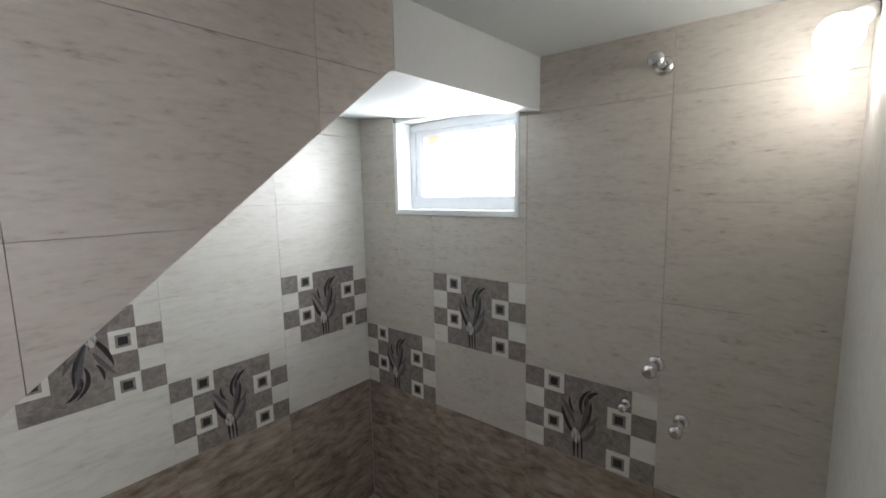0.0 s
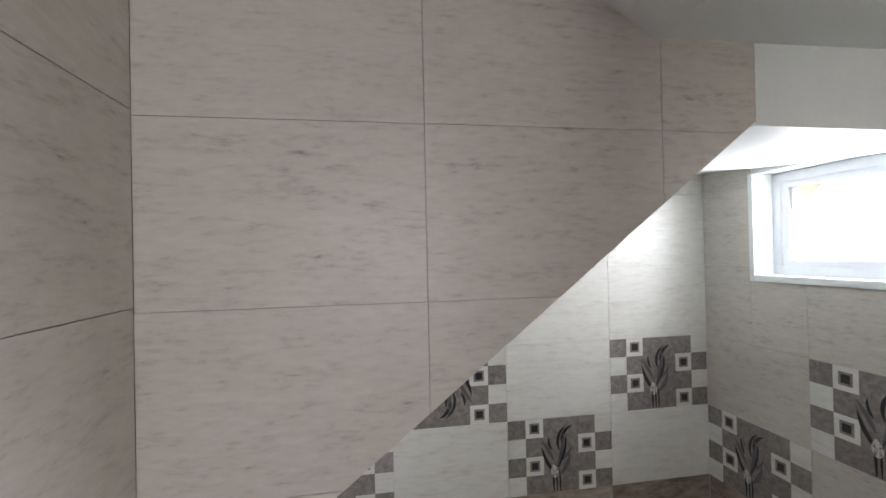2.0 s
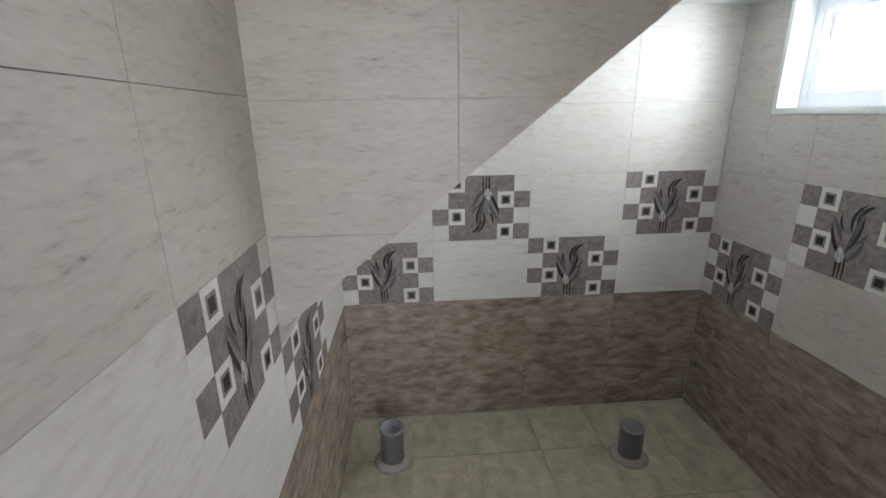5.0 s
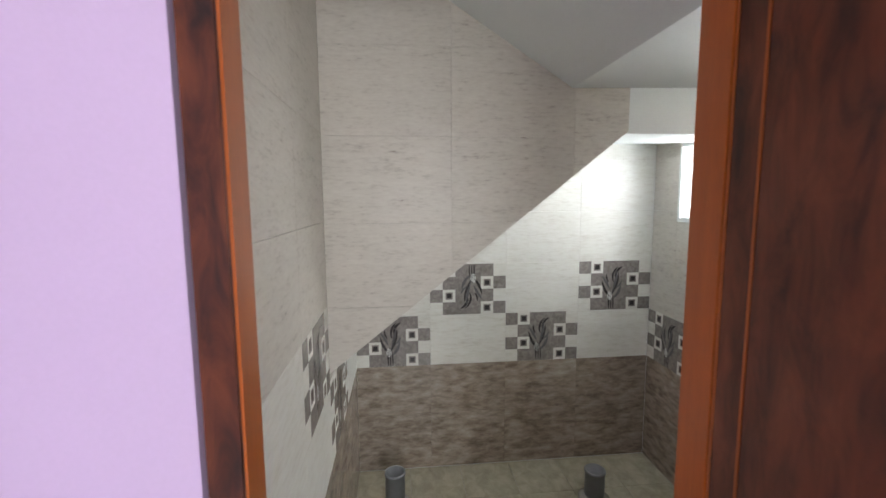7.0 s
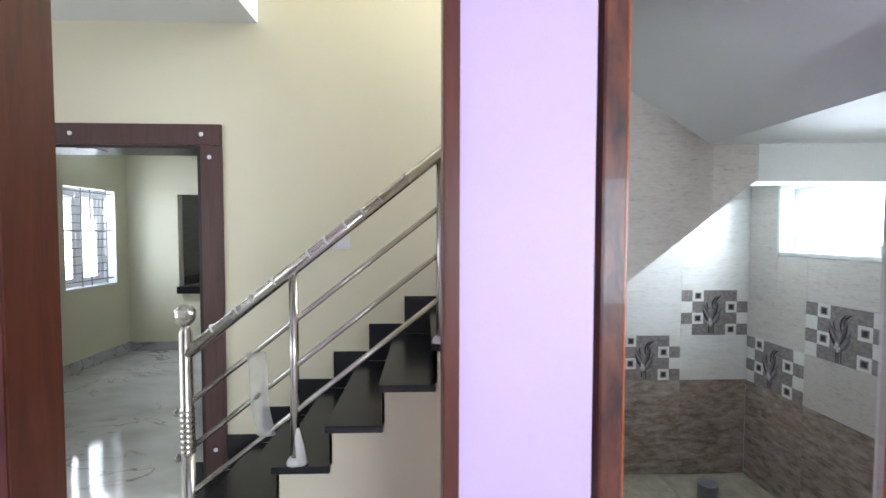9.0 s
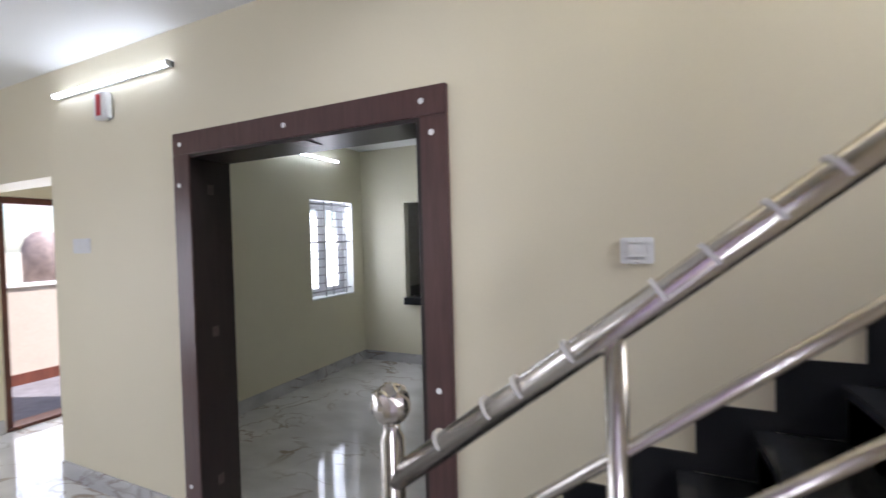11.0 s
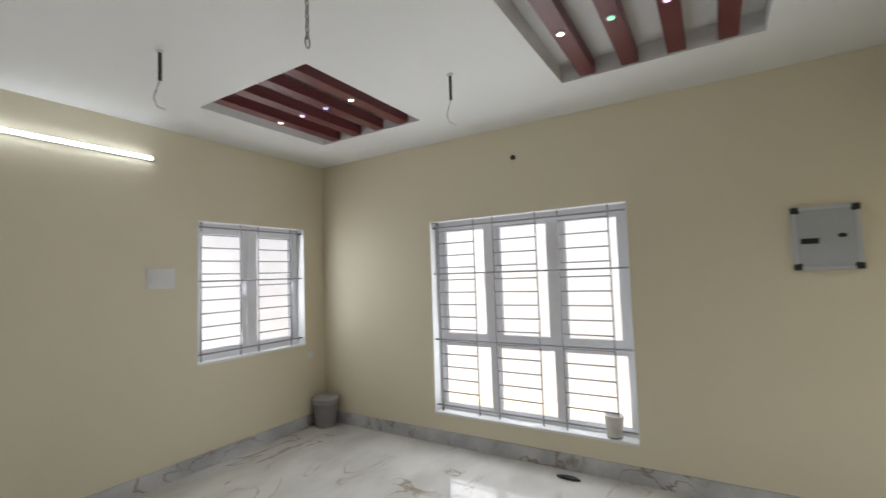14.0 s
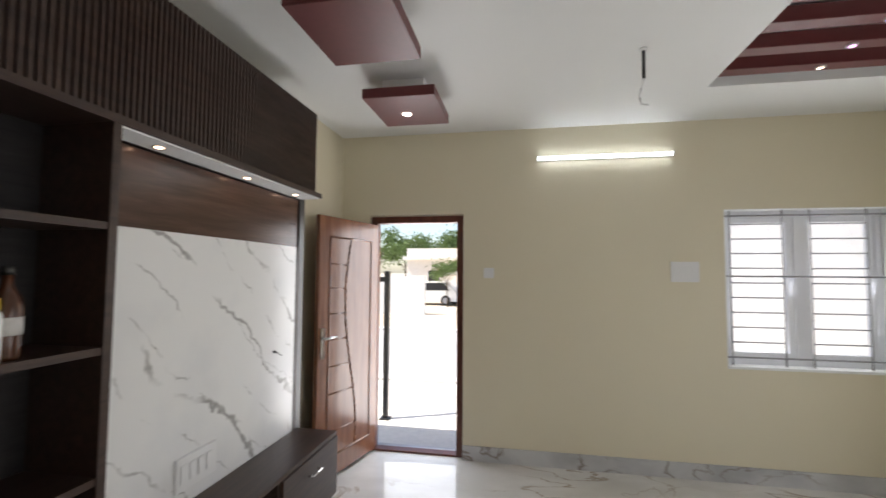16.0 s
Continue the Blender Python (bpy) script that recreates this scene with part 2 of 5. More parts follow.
CLING.node_tree.nodes["Principled BSDF"].inputs["Alpha"].default_value = 0.38
TAPE = shader("clear_tape_on_laminate", (0.07, 0.05, 0.045), 0.35, bump=0.5, scale=70, vary=0.4)
UPVC = shader("white_upvc", (0.74, 0.75, 0.78), 0.3, vary=0.02)
GRILL = shader("grey_painted_steel", (0.27, 0.27, 0.28), 0.5, 0.2, vary=0.06)
GLASS = glass("clear_glass")
TINT = glass("reflective_window_glass", (0.9, 0.95, 1.0), 0.15)
BROWNTRIM = streaked("brown_laminate_trim", [(0.3, (0.062, 0.028, 0.026)), (0.6, (0.088, 0.042, 0.038)), (0.85, (0.11, 0.055, 0.05))], (12, 12, 1.2), 3, 0.34)
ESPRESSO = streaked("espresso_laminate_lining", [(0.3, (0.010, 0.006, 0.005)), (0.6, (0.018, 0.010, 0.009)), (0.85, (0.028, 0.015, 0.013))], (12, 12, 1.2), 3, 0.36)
DARKWOOD = streaked("dark_walnut_laminate", [(0.28, (0.022, 0.011, 0.008)), (0.52, (0.044, 0.024, 0.017)), (0.8, (0.072, 0.040, 0.028))], (1.5, 14, 14), 2.5, 0.4)
BLACKWOOD = streaked("black_oak_laminate", [(0.3, (0.012, 0.010, 0.010)), (0.7, (0.03, 0.026, 0.026))], (1.5, 14, 14), 2.5, 0.35)
WALNUT = streaked("red_walnut_laminate", [(0.28, (0.045, 0.02, 0.012)), (0.5, (0.085, 0.042, 0.028)), (0.8, (0.15, 0.08, 0.055))], (0.8, 9, 9), 2.2, 0.22)
DOORWOOD = streaked("teak_polished_door", [(0.28, (0.12, 0.040, 0.016)), (0.52, (0.20, 0.075, 0.034)), (0.8, (0.28, 0.115, 0.055))], (9, 9, 0.8), 2.4, 0.25, coat=0.3)
REDWOOD = streaked("mahogany_stained_board", [(0.33, (0.018, 0.005, 0.003)), (0.44, (0.075, 0.018, 0.008)), (0.55, (0.135, 0.034, 0.014)), (0.70, (0.21, 0.06, 0.024))], (9, 9, 2.6), 3.4, 0.38, coat=0.15, blotch=0.3)
ORANGE = shader("orange_varnished_edge", (0.42, 0.10, 0.015), 0.3, vary=0.15, stretch=(20, 20, 1), coat=0.3)
CHOCO = streaked("chocolate_door_trim", [(0.3, (0.075, 0.020, 0.012)), (0.7, (0.15, 0.045, 0.025))], (9, 9, 1), 3, 0.35)
MAROON = shader("maroon_paint", (0.125, 0.021, 0.022), 0.4, vary=0.12, scale=30)
PLASTIC = shader("white_switch_plastic", (0.80, 0.80, 0.80), 0.25, vary=0.02)
GREYBOX = shader("grey_enamel", (0.40, 0.42, 0.45), 0.4, vary=0.05)
BLACK = shader("black_plastic", (0.012, 0.012, 0.012), 0.4, vary=0.1)
BUCKET = shader("grey_plastic_bucket", (0.36, 0.36, 0.37), 0.45, vary=0.15, scale=14)
PIPE = shader("grey_pvc_pipe", (0.25, 0.26, 0.28), 0.4, vary=0.1)
TUBE = glow("lit_led_tube", (0.86, 0.94, 1.0), 7)
SPOT = glow("lit_warm_spot", (1.0, 0.85, 0.68), 20)
SPOTS = [SPOT, glow("lit_green_spot", (0.1, 1.0, 0.3), 3), glow("lit_pink_spot", (1.0, 0.3, 0.9), 3.5), glow("lit_peach_spot", (1.0, 0.62, 0.42), 6), glow("lit_blue_spot", (0.12, 0.12, 1.0), 5)]


# ---- building helpers ----
def box(bm, x0, x1, y0, y1, z0, z1, mi=0):
    v = [bm.verts.new((x, y, z)) for x in (x0, x1) for y in (y0, y1) for z in (z0, z1)]
    for q in ((0, 1, 3, 2), (4, 6, 7, 5), (0, 4, 5, 1), (2, 3, 7, 6), (0, 2, 6, 4), (1, 5, 7, 3)):
        bm.faces.new([v[i] for i in q]).material_index = mi
    return v


def solid(pts, depth, axis):
    """A prism: the outline pts in the plane across axis, pushed along it from depth[0] to depth[1]."""
    bm = bmesh.new()
    def at(p, d):
        return {"x": (d, p[0], p[1]), "y": (p[0], d, p[1]), "z": (p[0], p[1], d)}[axis]
    a, b = [[bm.verts.new(at(p, d)) for p in pts] for d in depth]
    bm.faces.new(a)
    bm.faces.new(b[::-1])
    for i in range(len(pts)):
        j = (i + 1) % len(pts)
        bm.faces.new((a[j], a[i], b[i], b[j]))
    bmesh.ops.recalc_face_normals(bm, faces=bm.faces)
    return bm


def rod(bm, a, b, r, seg=10, r2=None):
    a, b = Vector(a), Vector(b)
    q = (b - a).to_track_quat("Z", "Y")
    rings = []
    for p, rad in ((a, r), (b, r if r2 is None else r2)):
        rings.append([bm.verts.new(p + q @ Vector((rad * math.cos(2 * math.pi * i / seg), rad * math.sin(2 * math.pi * i / seg), 0))) for i in range(seg)])
    for i in range(seg):
        j = (i + 1) % seg
        bm.faces.new((rings[0][i], rings[0][j], rings[1][j], rings[1][i])).smooth = True
    bm.faces.new(rings[0][::-1])
    bm.faces.new(rings[1])


def lathe(profile, seg=24, centre=(0, 0)):
    bm = bmesh.new()
    rings = []
    for r, z in profile:
        rings.append([bm.verts.new((centre[0] + r * math.cos(2 * math.pi * i / seg), centre[1] + r * math.sin(2 * math.pi * i / seg), z)) for i in range(seg)])
    for a, b in zip(rings, rings[1:]):
        for i in range(seg):
            j = (i + 1) % seg
            bm.faces.new((a[i], a[j], b[j], b[i])).smooth = True
    bm.faces.new(rings[0][::-1])
    bm.faces.new(rings[-1])
    return bm


def mesh(name, bm, mats):
    me = bpy.data.meshes.new(name)
    bm.to_mesh(me)
    bm.free()
    for m in mats if isinstance(mats, (list, tuple)) else [mats]:
        me.materials.append(m)
    return me


def thing(name, bm, mats, label, category, kind="", group=""):
    return tagged(new(name, mesh(name, bm, mats)), label, category, group, kind)


def base(name, x, y, z, label, category, group="", rz=0, kind=""):
    ob = tagged(new(name), label, category, group, kind)
    ob.matrix_world = pose(x, y, z, 0, 0, rz)
    return ob


def part(name, bm, material, parent, label=""):
    ob = new(name, mesh(name, bm, material))
    ob.parent = parent
    return tagged(ob, label) if label else ob


def block(name, x0, x1, y0, y1, z0, z1, material, parent, label="", bevel=0.0):
    bm = bmesh.new()
    box(bm, x0, x1, y0, y1, z0, z1)
    if bevel:
        bmesh.ops.bevel(bm, geom=bm.edges[:], offset=bevel, segments=2, affect="EDGES")
    return part(name, bm, material, parent, label)


def structure(name, boxes, material, label, category="wall"):
    bm = bmesh.new()
    for b in boxes:
        box(bm, *b)
    return thing(name, bm, material, label, category, "structure")


def wall(name, axis, at, thick, a0, a1, z0, z1, holes, material, label):
    """A wall across axis from at to at + thick, along a0..a1, with holes (a0, a1, z0, z1) through it."""
    cuts = sorted({a0, a1, *[h[0] for h in holes], *[h[1] for h in holes]})
    boxes = []
    for p, q in zip(cuts, cuts[1:]):
        zs = [z0]
        for h in sorted([h for h in holes if h[0] <= p and h[1] >= q], key=lambda h: h[2]):
            zs += [h[2], h[3]]
        zs.append(z1)
        for u, v in zip(zs[::2], zs[1::2]):
            if v - u > 1e-4:
                lo, hi = sorted((at, at + thick))
                boxes.append((lo, hi, p, q, u, v) if axis == "x" else (p, q, lo, hi, u, v))
    return structure(name, boxes, material, label)


# ---- large structure ----
DOOR = (-1.81, -0.935, 0.0, 2.14)
WIN2 = (-5.09, -3.92, 0.89, 2.14)
BIGW = (1.117, 2.92, 0.29, 2.11)
SIDE = (-1.36, -0.655, 0.0, 2.13)
KWIN = (-3.62, -2.80, 0.965, 2.16)
ARCH = (-2.47, -1.0, 0.0, 2.15)
# the last hole is an unseen bedroom opening, added to let daylight in
wall("wall_entrance", "x", XE, 0.23, YW - 0.23, 3.4, 0, 3.0, [DOOR, WIN2, (1.0, 2.2, 1.0, 2.1)], CREAM, "cream painted entrance wall with a door and window")
wall("wall_window", "y", YW - 0.23, 0.23, -1.6, XE, 0, 3.0, [BIGW, SIDE], CREAM, "cream painted wall with a large barred window")
wall("wall_stair", "x", XS - 0.113, 0.113, -3.96, 3.4, 0, 5.4, [ARCH, (YL - 0.001, YR + 0.03, 0.0, 1.97)], CREAM, "cream painted wall with a framed opening beside the stairs")
structure("beam_recess", [(XS - 0.23, XS, YW, -3.961, 2.155, 3.0)], CREAM, "cream painted beam over the recess", "beam")
wall("wall_dining", "y", YD - 0.24, 0.24, -6.6, XS - 0.114, 0, 3.0, [KWIN], GREENISH, "pale painted dining room wall with a small window")
structure("wall_recess_end", [(-1.72, -1.6, YW - 0.23, YD - 0.24, 0, 3.0)], CREAM, "cream painted end wall of the recess")
wall("wall_kitchen", "x", XK - 0.12, 0.12, YD, 0.6, 0, 3.0, [(-3.05, -2.2, 0.785, 2.14), (-2.2, -1.0, 0.0, 2.14)], GREENISH, "pale painted wall with an opening to the kitchen")
wall("wall_kitchen_far", "x", -6.5, 0.12, YD, 0.6, 0, 3.0, [(-2.7, -1.8, 1.35, 2.2)], WHITE, "white far wall of the kitchen")
structure("wall_dining_inner", [(-6.5, XB - 0.12, 0.6, 0.72, 0, 3.0)], GREENISH, "pale painted inner wall of the dining room")
structure("wall_tv", [(1.36, XE, YT, YT + 0.12, 0, 3.0)], CREAM, "cream painted wall behind the television unit")
structure("wall_bedroom_nib", [(1.24, XO, YT, -0.51, 0, 3.0), (1.24, XO, -0.51, 0.4195, 2.30, 3.0)], CREAM, "cream wall beside and above the bedroom door")
structure("wall_bedroom", [(XI + 0.001, XO, 0.42, 0.70, 0, 3.0), (XI + 0.001, XO, 1.505, 3.4, 0, 3.0), (XI + 0.001, XO, 0.70, 1.505, 2.26, 3.0)], PURPLE, "lilac painted bedroom wall beside the bathroom door")
structure("wall_bedroom_far", [(XO, XE, 3.28, 3.4, 0, 3.0)], PURPLE, "lilac painted far wall of the bedroom")
structure("wall_bedroom_side", [(XO, XE - 0.005, YT + 0.121, YT + 0.126, 0, 2.88)], PURPLE, "lilac painted side wall of the bedroom")
structure("wall_bathroom_side", [(XF - 0.02, XI, 0.56, YL - 0.012, 0, 3.0), (XI, XI + 0.04, 0.42, 0.56, 0, 3.0)], CREAM, "cream painted outer face of the bathroom wall by the stairs")
structure("wall_understair", [(XB, XF - 0.021, 0.60, YL - 0.012, 0, 1.02)], BATHWHITE, "plain closing wall under the stairs")
structure("wall_bathroom_back", [(XB - 0.12, XB - 0.012, YL, YR + 0.2, 0, 3.0)], BATHWHITE, "plain masonry behind the tiled bathroom wall")
BWIN = (-0.315, 0.29, 1.515, 1.90)
wall("wall_bathroom_window", "y", YR + 0.012, 0.2, XB - 0.12, XI, 0, 3.0, [BWIN], BATHWHITE, "masonry behind the tiled bathroom wall with a small window")
structure("wall_bathroom_door_side", [(XI - 0.03, XI, YL - 0.011, YL - 0.0105, 0, 2.6), (XI - 0.012, XI, 1.507, YR, 0, 2.05)], TILEPALE, "ivory tiled wall beside the bathroom door")
structure("floor", [(-6.6, XE + 0.23, YW - 0.23, 3.4, -0.15, 0.0)], MARBLE, "polished white marble floor with brown veins", "floor")
T1, T2 = (0.25, 1.39, -4.76, -3.58), (2.58, 3.72, -4.76, -3.56)


def ceiling_boxes(x0, x1, y0, y1, z0, z1, holes):
    xs = sorted({x0, x1, *[h[0] for h in holes], *[h[1] for h in holes]})
    out = []
    for p, q in zip(xs, xs[1:]):
        ys = [y0]
        for h in holes:
            if h[0] <= p and h[1] >= q:
                ys += [h[2], h[3]]
        ys.append(y1)
        out += [(p, q, u, v, z0, z1) for u, v in zip(ys[::2], ys[1::2])]
    return out


structure("ceiling", ceiling_boxes(XS, XE, YW, YT, ZC, 3.02, [T1, T2]) + [(t[0] - 0.02, t[1] + 0.02, t[2] - 0.02, t[3] + 0.02, 3.0, 3.06) for t in (T1, T2)] + [(0.5, XE, YT, 3.4, ZC, 3.02)], WHITE, "white painted ceiling with two sunken trays", "ceiling")
structure("ceiling_dining", [(-6.6, XS - 0.113, YD, 0.6, ZC, 3.02)], WHITE, "white painted dining room ceiling", "ceiling")
structure("ceiling_recess", [(-1.6, XS - 0.23, YW, YD - 0.24, 2.5, 2.6)], WHITE, "white painted recess ceiling", "ceiling")
structure("ceiling_stairwell", [(XB - 0.12, 1.5, -1.2, 3.6, 5.4, 5.5)], WHITE, "white ceiling high above the stairwell", "ceiling")
structure("wall_stairwell", [(0.5, 0.6, YT, 0.55, ZC + 0.14, 5.4), (1.36, 1.46, YT, 3.4, 3.02, 5.4), (XB, 1.36, YT - 0.3, YT - 0.2, 3.02, 5.4)], CREAM, "cream painted walls of the upper stairwell")
# unseen end wall; its tall opening is added to let light in
wall("wall_stairwell_light_gap", "y", 3.4, 0.2, XB - 0.12, 1.5, 2.0, 5.4, [(-0.2, 1.0, 3.6, 4.9)], CREAM, "cream stairwell wall, unseen, with an opening added to let light in")

# ---- bathroom: stair mass over the alcove, sloping soffits, landing ----
SL = 0.79
def soffit(y):
    return 1.007 + (y - 0.707) * SL
bm = solid([(YL - 0.11, soffit(YL - 0.11)), (1.93, soffit(1.93)), (1.93, soffit(1.93) + 0.15), (YL - 0.11, soffit(YL - 0.11) + 0.15)], (XB, XF - 0.013), "x")
thing("stair_soffit", bm, BATHWHITE, "white painted sloping underside of the stair flight", "soffit", "structure")
thing("ceiling_alcove", solid([(XB, 1.942), (XF, 1.862), (XF, 2.6), (XB, 2.6)], (1.801, YR + 0.012), "y"), BATHWHITE, "white painted low landing over the bathroom alcove", "ceiling", "structure")
thing("ceiling_bathroom", solid([(1.587, 2.018), (YR + 0.012, 2.036), (YR + 0.012, 2.6), (1.587, 2.6)], (XF, XI), "x"), BATHWHITE, "white painted landing underside over the bathroom", "ceiling", "structure")
bm = solid([(1.587, 2.018), (1.587, 2.3), (YL - 0.15, 3.0), (YL - 0.15, 2.018 + 0.63 * (1.587 - YL + 0.15))], (XF - 0.012, XI + 0.1), "x")
thing("ceiling_slope", bm, BATHWHITE, "grey white sloping underside of the upper stair flight", "ceiling", "structure")
thing("stair_face_core", solid([(YL - 0.10, soffit(YL - 0.10) + 0.002), (1.80, soffit(1.80) + 0.002), (1.80, 2.1), (1.587, 2.1), (YL - 0.10, 2.55)], (XF - 0.012, XF - 0.008), "x"), GROUT, "grout bed behind the tiled stair face", "wall", "structure")

# ---- staircase ----
stairs = base("staircase", 0, 0, 0, "black granite staircase with cream painted side rising beside the wall", "staircase")
RISE, RUN, XOUT = 0.168, 0.2185, 0.46


def nosing(k):
    return -0.27 + RUN * (k - 4)


outline = [(nosing(1), 0.0)]
for k in range(1, 8):
    outline += [(nosing(k), RISE * k - 0.03), (min(nosing(k + 1), 0.559), RISE * k - 0.03)]
outline.append((0.559, 0.0))
part("stringer", solid(outline, (XS + 0.001, XOUT), "x"), CREAM, stairs, "cream painted masonry side")
for k in range(1, 13):
    y, z = nosing(k), RISE * k
    xo = XOUT + 0.02 if y < 0.45 else XF - 0.022
    block("tread", XS + 0.012, xo, y - 0.015, (min(y + RUN + 0.005, 0.558) if y < 0.45 else y + RUN + 0.005), z - 0.03, z, GRANITE, stairs, bevel=0.003)
    block("riser", XS + 0.012, xo - 0.02, y, y + 0.012, z - RISE, z - 0.03, GRANITE, stairs)
    block("skirting_step", XS + 0.001, XS + 0.012, y - 0.172, y + RUN - 0.172, z - RISE, z + 0.055 + 0.003 * (k - 4), GRANITE, stairs)

thing("wall_stair_fill", solid([(0.60, soffit(0.60) + 0.03), (1.72, soffit(1.72) + 0.03), (1.72, 1.97), (0.60, 1.97)], (XS - 0.112, XS - 0.0005), "x"), CREAM, "cream painted wall above the stair flight", "wall", "structure")
rail = base("stair_railing", 0.445, 0, 0, "stainless steel stair railing still wrapped in plastic film", "railing")


def rail_z(y):
    return 1.488 + 0.785 * (y + 0.195)


bm = bmesh.new()
rod(bm, (0, -0.633, rail_z(-0.633) - 0.01), (0, 0.545, rail_z(0.545)), 0.025, 14)
part("handrail", bm, STEEL, rail)
for i, y in enumerate([-0.52, -0.42, -0.36, -0.27, -0.13, -0.06, 0.02, 0.09, 0.16, 0.27]):
    bm = bmesh.new()
    rod(bm, (0, y, rail_z(y)), (0, y + 0.006, rail_z(y + 0.006)), 0.0265, 14)
    part("tape_band", bm, FILM, rail, "clear plastic wrapping tape")
for drop in (0.22, 0.41, 0.60):
    bm = bmesh.new()
    rod(bm, (0, -0.672, rail_z(-0.672) - drop), (0, 0.518, rail_z(0.518) - drop), 0.0115, 10)
    part("mid_rail", bm, STEEL, rail)
    bm = bmesh.new()
    bmesh.ops.create_uvsphere(bm, u_segments=12, v_segments=8, radius=0.019, matrix=Matrix.Translation((0, 0.518, rail_z(0.518) - drop)))
    part("end_cap", bm, FILM, rail, "plastic wrapped rail end")
    bm = bmesh.new()
    bmesh.ops.create_uvsphere(bm, u_segments=12, v_segments=8, radius=0.017, matrix=Matrix.Translation((0, -0.675, rail_z(-0.675) - drop)))
    part("end_cap", bm, STEEL, rail)
prof = [(0.031, 0.33), (0.031, 0.36), (0.026, 0.365), (0.026, 0.72)]
for i in range(9):
    prof += [(0.026, 0.72 + i * 0.022), (0.030, 0.727 + i * 0.022), (0.030, 0.734 + i * 0.022), (0.026, 0.741 + i * 0.022)]
prof += [(0.026, 1.225), (0.018, 1.24), (0.018, 1.257)]
sheet = bmesh.new()
rows = []
for i in range(9):
    t = i / 8
    z = rail_z(-0.34) - 0.23 - 0.35 * t
    rows.append([sheet.verts.new((0.014 + 0.012 * math.sin(5 * t + 2 * j), -0.385 + 0.026 * j + 0.03 * t + 0.006 * math.sin(7 * t), z)) for j in range(4)])
for a, b in zip(rows, rows[1:]):
    for j in range(3):
        sheet.faces.new((a[j], a[j + 1], b[j + 1], b[j])).smooth = True
bmesh.ops.solidify(sheet, geom=sheet.faces[:], thickness=0.0012)
part("hanging_wrap", sheet, CLING, rail, "torn sheet of clear plastic wrap")
newel = part("newel_post", lathe(prof, 18, (0, -0.633)), STEEL, rail)
bm = bmesh.new()
bmesh.ops.create_uvsphere(bm, u_segments=18, v_segments=12, radius=0.041, matrix=Matrix.Translation((0, -0.633, 1.292)))
for v in bm.verts:
    if v.co.z > 1.31:
        v.co += Vector((random.uniform(-1, 1), random.uniform(-1, 1), random.uniform(0, 1.6))) * 0.006
part("ball", bm, STEEL, rail, "steel ball wrapped in crumpled plastic")
for y, k in ((-0.195, 4), (0.41, 7)):
    bm = bmesh.new()
    rod(bm, (0, y, RISE * k), (0, y, rail_z(y) - 0.02), 0.019, 12)
    part("post", bm, STEEL, rail)
    part("post_base", lathe([(0.036, RISE * k), (0.034, RISE * k + 0.012), (0.022, RISE * k + 0.03)], 14, (0, y)), FILM, rail, "wrapped base plate")
    bm = bmesh.new()
    rod(bm, (0.004, y + 0.004, RISE * k + 0.16), (0.006, y + 0.03, RISE * k), 0.012, 7, 0.026)
    part("loose_wrap", bm, FILM, rail, "loose torn plastic wrap")

# ---- openings: trims, doors, windows ----
def trim_set(name, parent, axis, at0, at1, a0, a1, top, w, material, label=""):
    """Two jambs and a head round an opening a0..a1 up to top, w wide outward."""
    def b(n, p, q, u, v):
        return block(n, *((at0, at1, p, q) if axis == "x" else (p, q, at0, at1)), u, v, material, parent, label, 0.004)
    return [b("jamb", a0 - w, a0, 0.001, top), b("jamb", a1, a1 + w, 0.001, top), b("head", a0 - w, a1 + w, top + 0.0005, top + w)]


arch = base("door_frame", XS, 0, 0, "dark brown laminate trim round the wide dining opening", "door frame", kind="structure")
trim_set("trim", arch, "x", 0.002, 0.026, -2.47, -1.0, 2.15, 0.125, BROWNTRIM)
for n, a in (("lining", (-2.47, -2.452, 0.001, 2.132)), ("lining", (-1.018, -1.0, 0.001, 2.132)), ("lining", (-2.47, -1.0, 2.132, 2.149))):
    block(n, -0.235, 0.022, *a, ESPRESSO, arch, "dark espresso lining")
block("lining_edge", 0.022, 0.03, -2.475, -2.452, 0.001, 2.15, BROWNTRIM, arch, bevel=0.003)
for y, z in ((-2.53, 2.21), (-1.75, 2.215), (-0.99, 2.215), (-0.945, 2.08), (-0.94, 1.0), (-2.545, 1.98), (-2.54, 0.25), (-0.94, 0.3)):
    bm = bmesh.new()
    rod(bm, (0.024, y, z), (0.029, y, z), 0.013, 12)
    part("screw_cap", bm, PLASTIC, arch, "white putty screw cap")
for z in (1.93, 1.1, 0.22):
    block("tape_patch", -0.12, -0.08, -2.4525, -2.4505, z, z + 0.06, TAPE, arch, "torn clear tape")
block("tape_patch", -0.10, 0.02, -1.72, -1.62, 2.127, 2.1325, TAPE, arch, "torn clear tape")


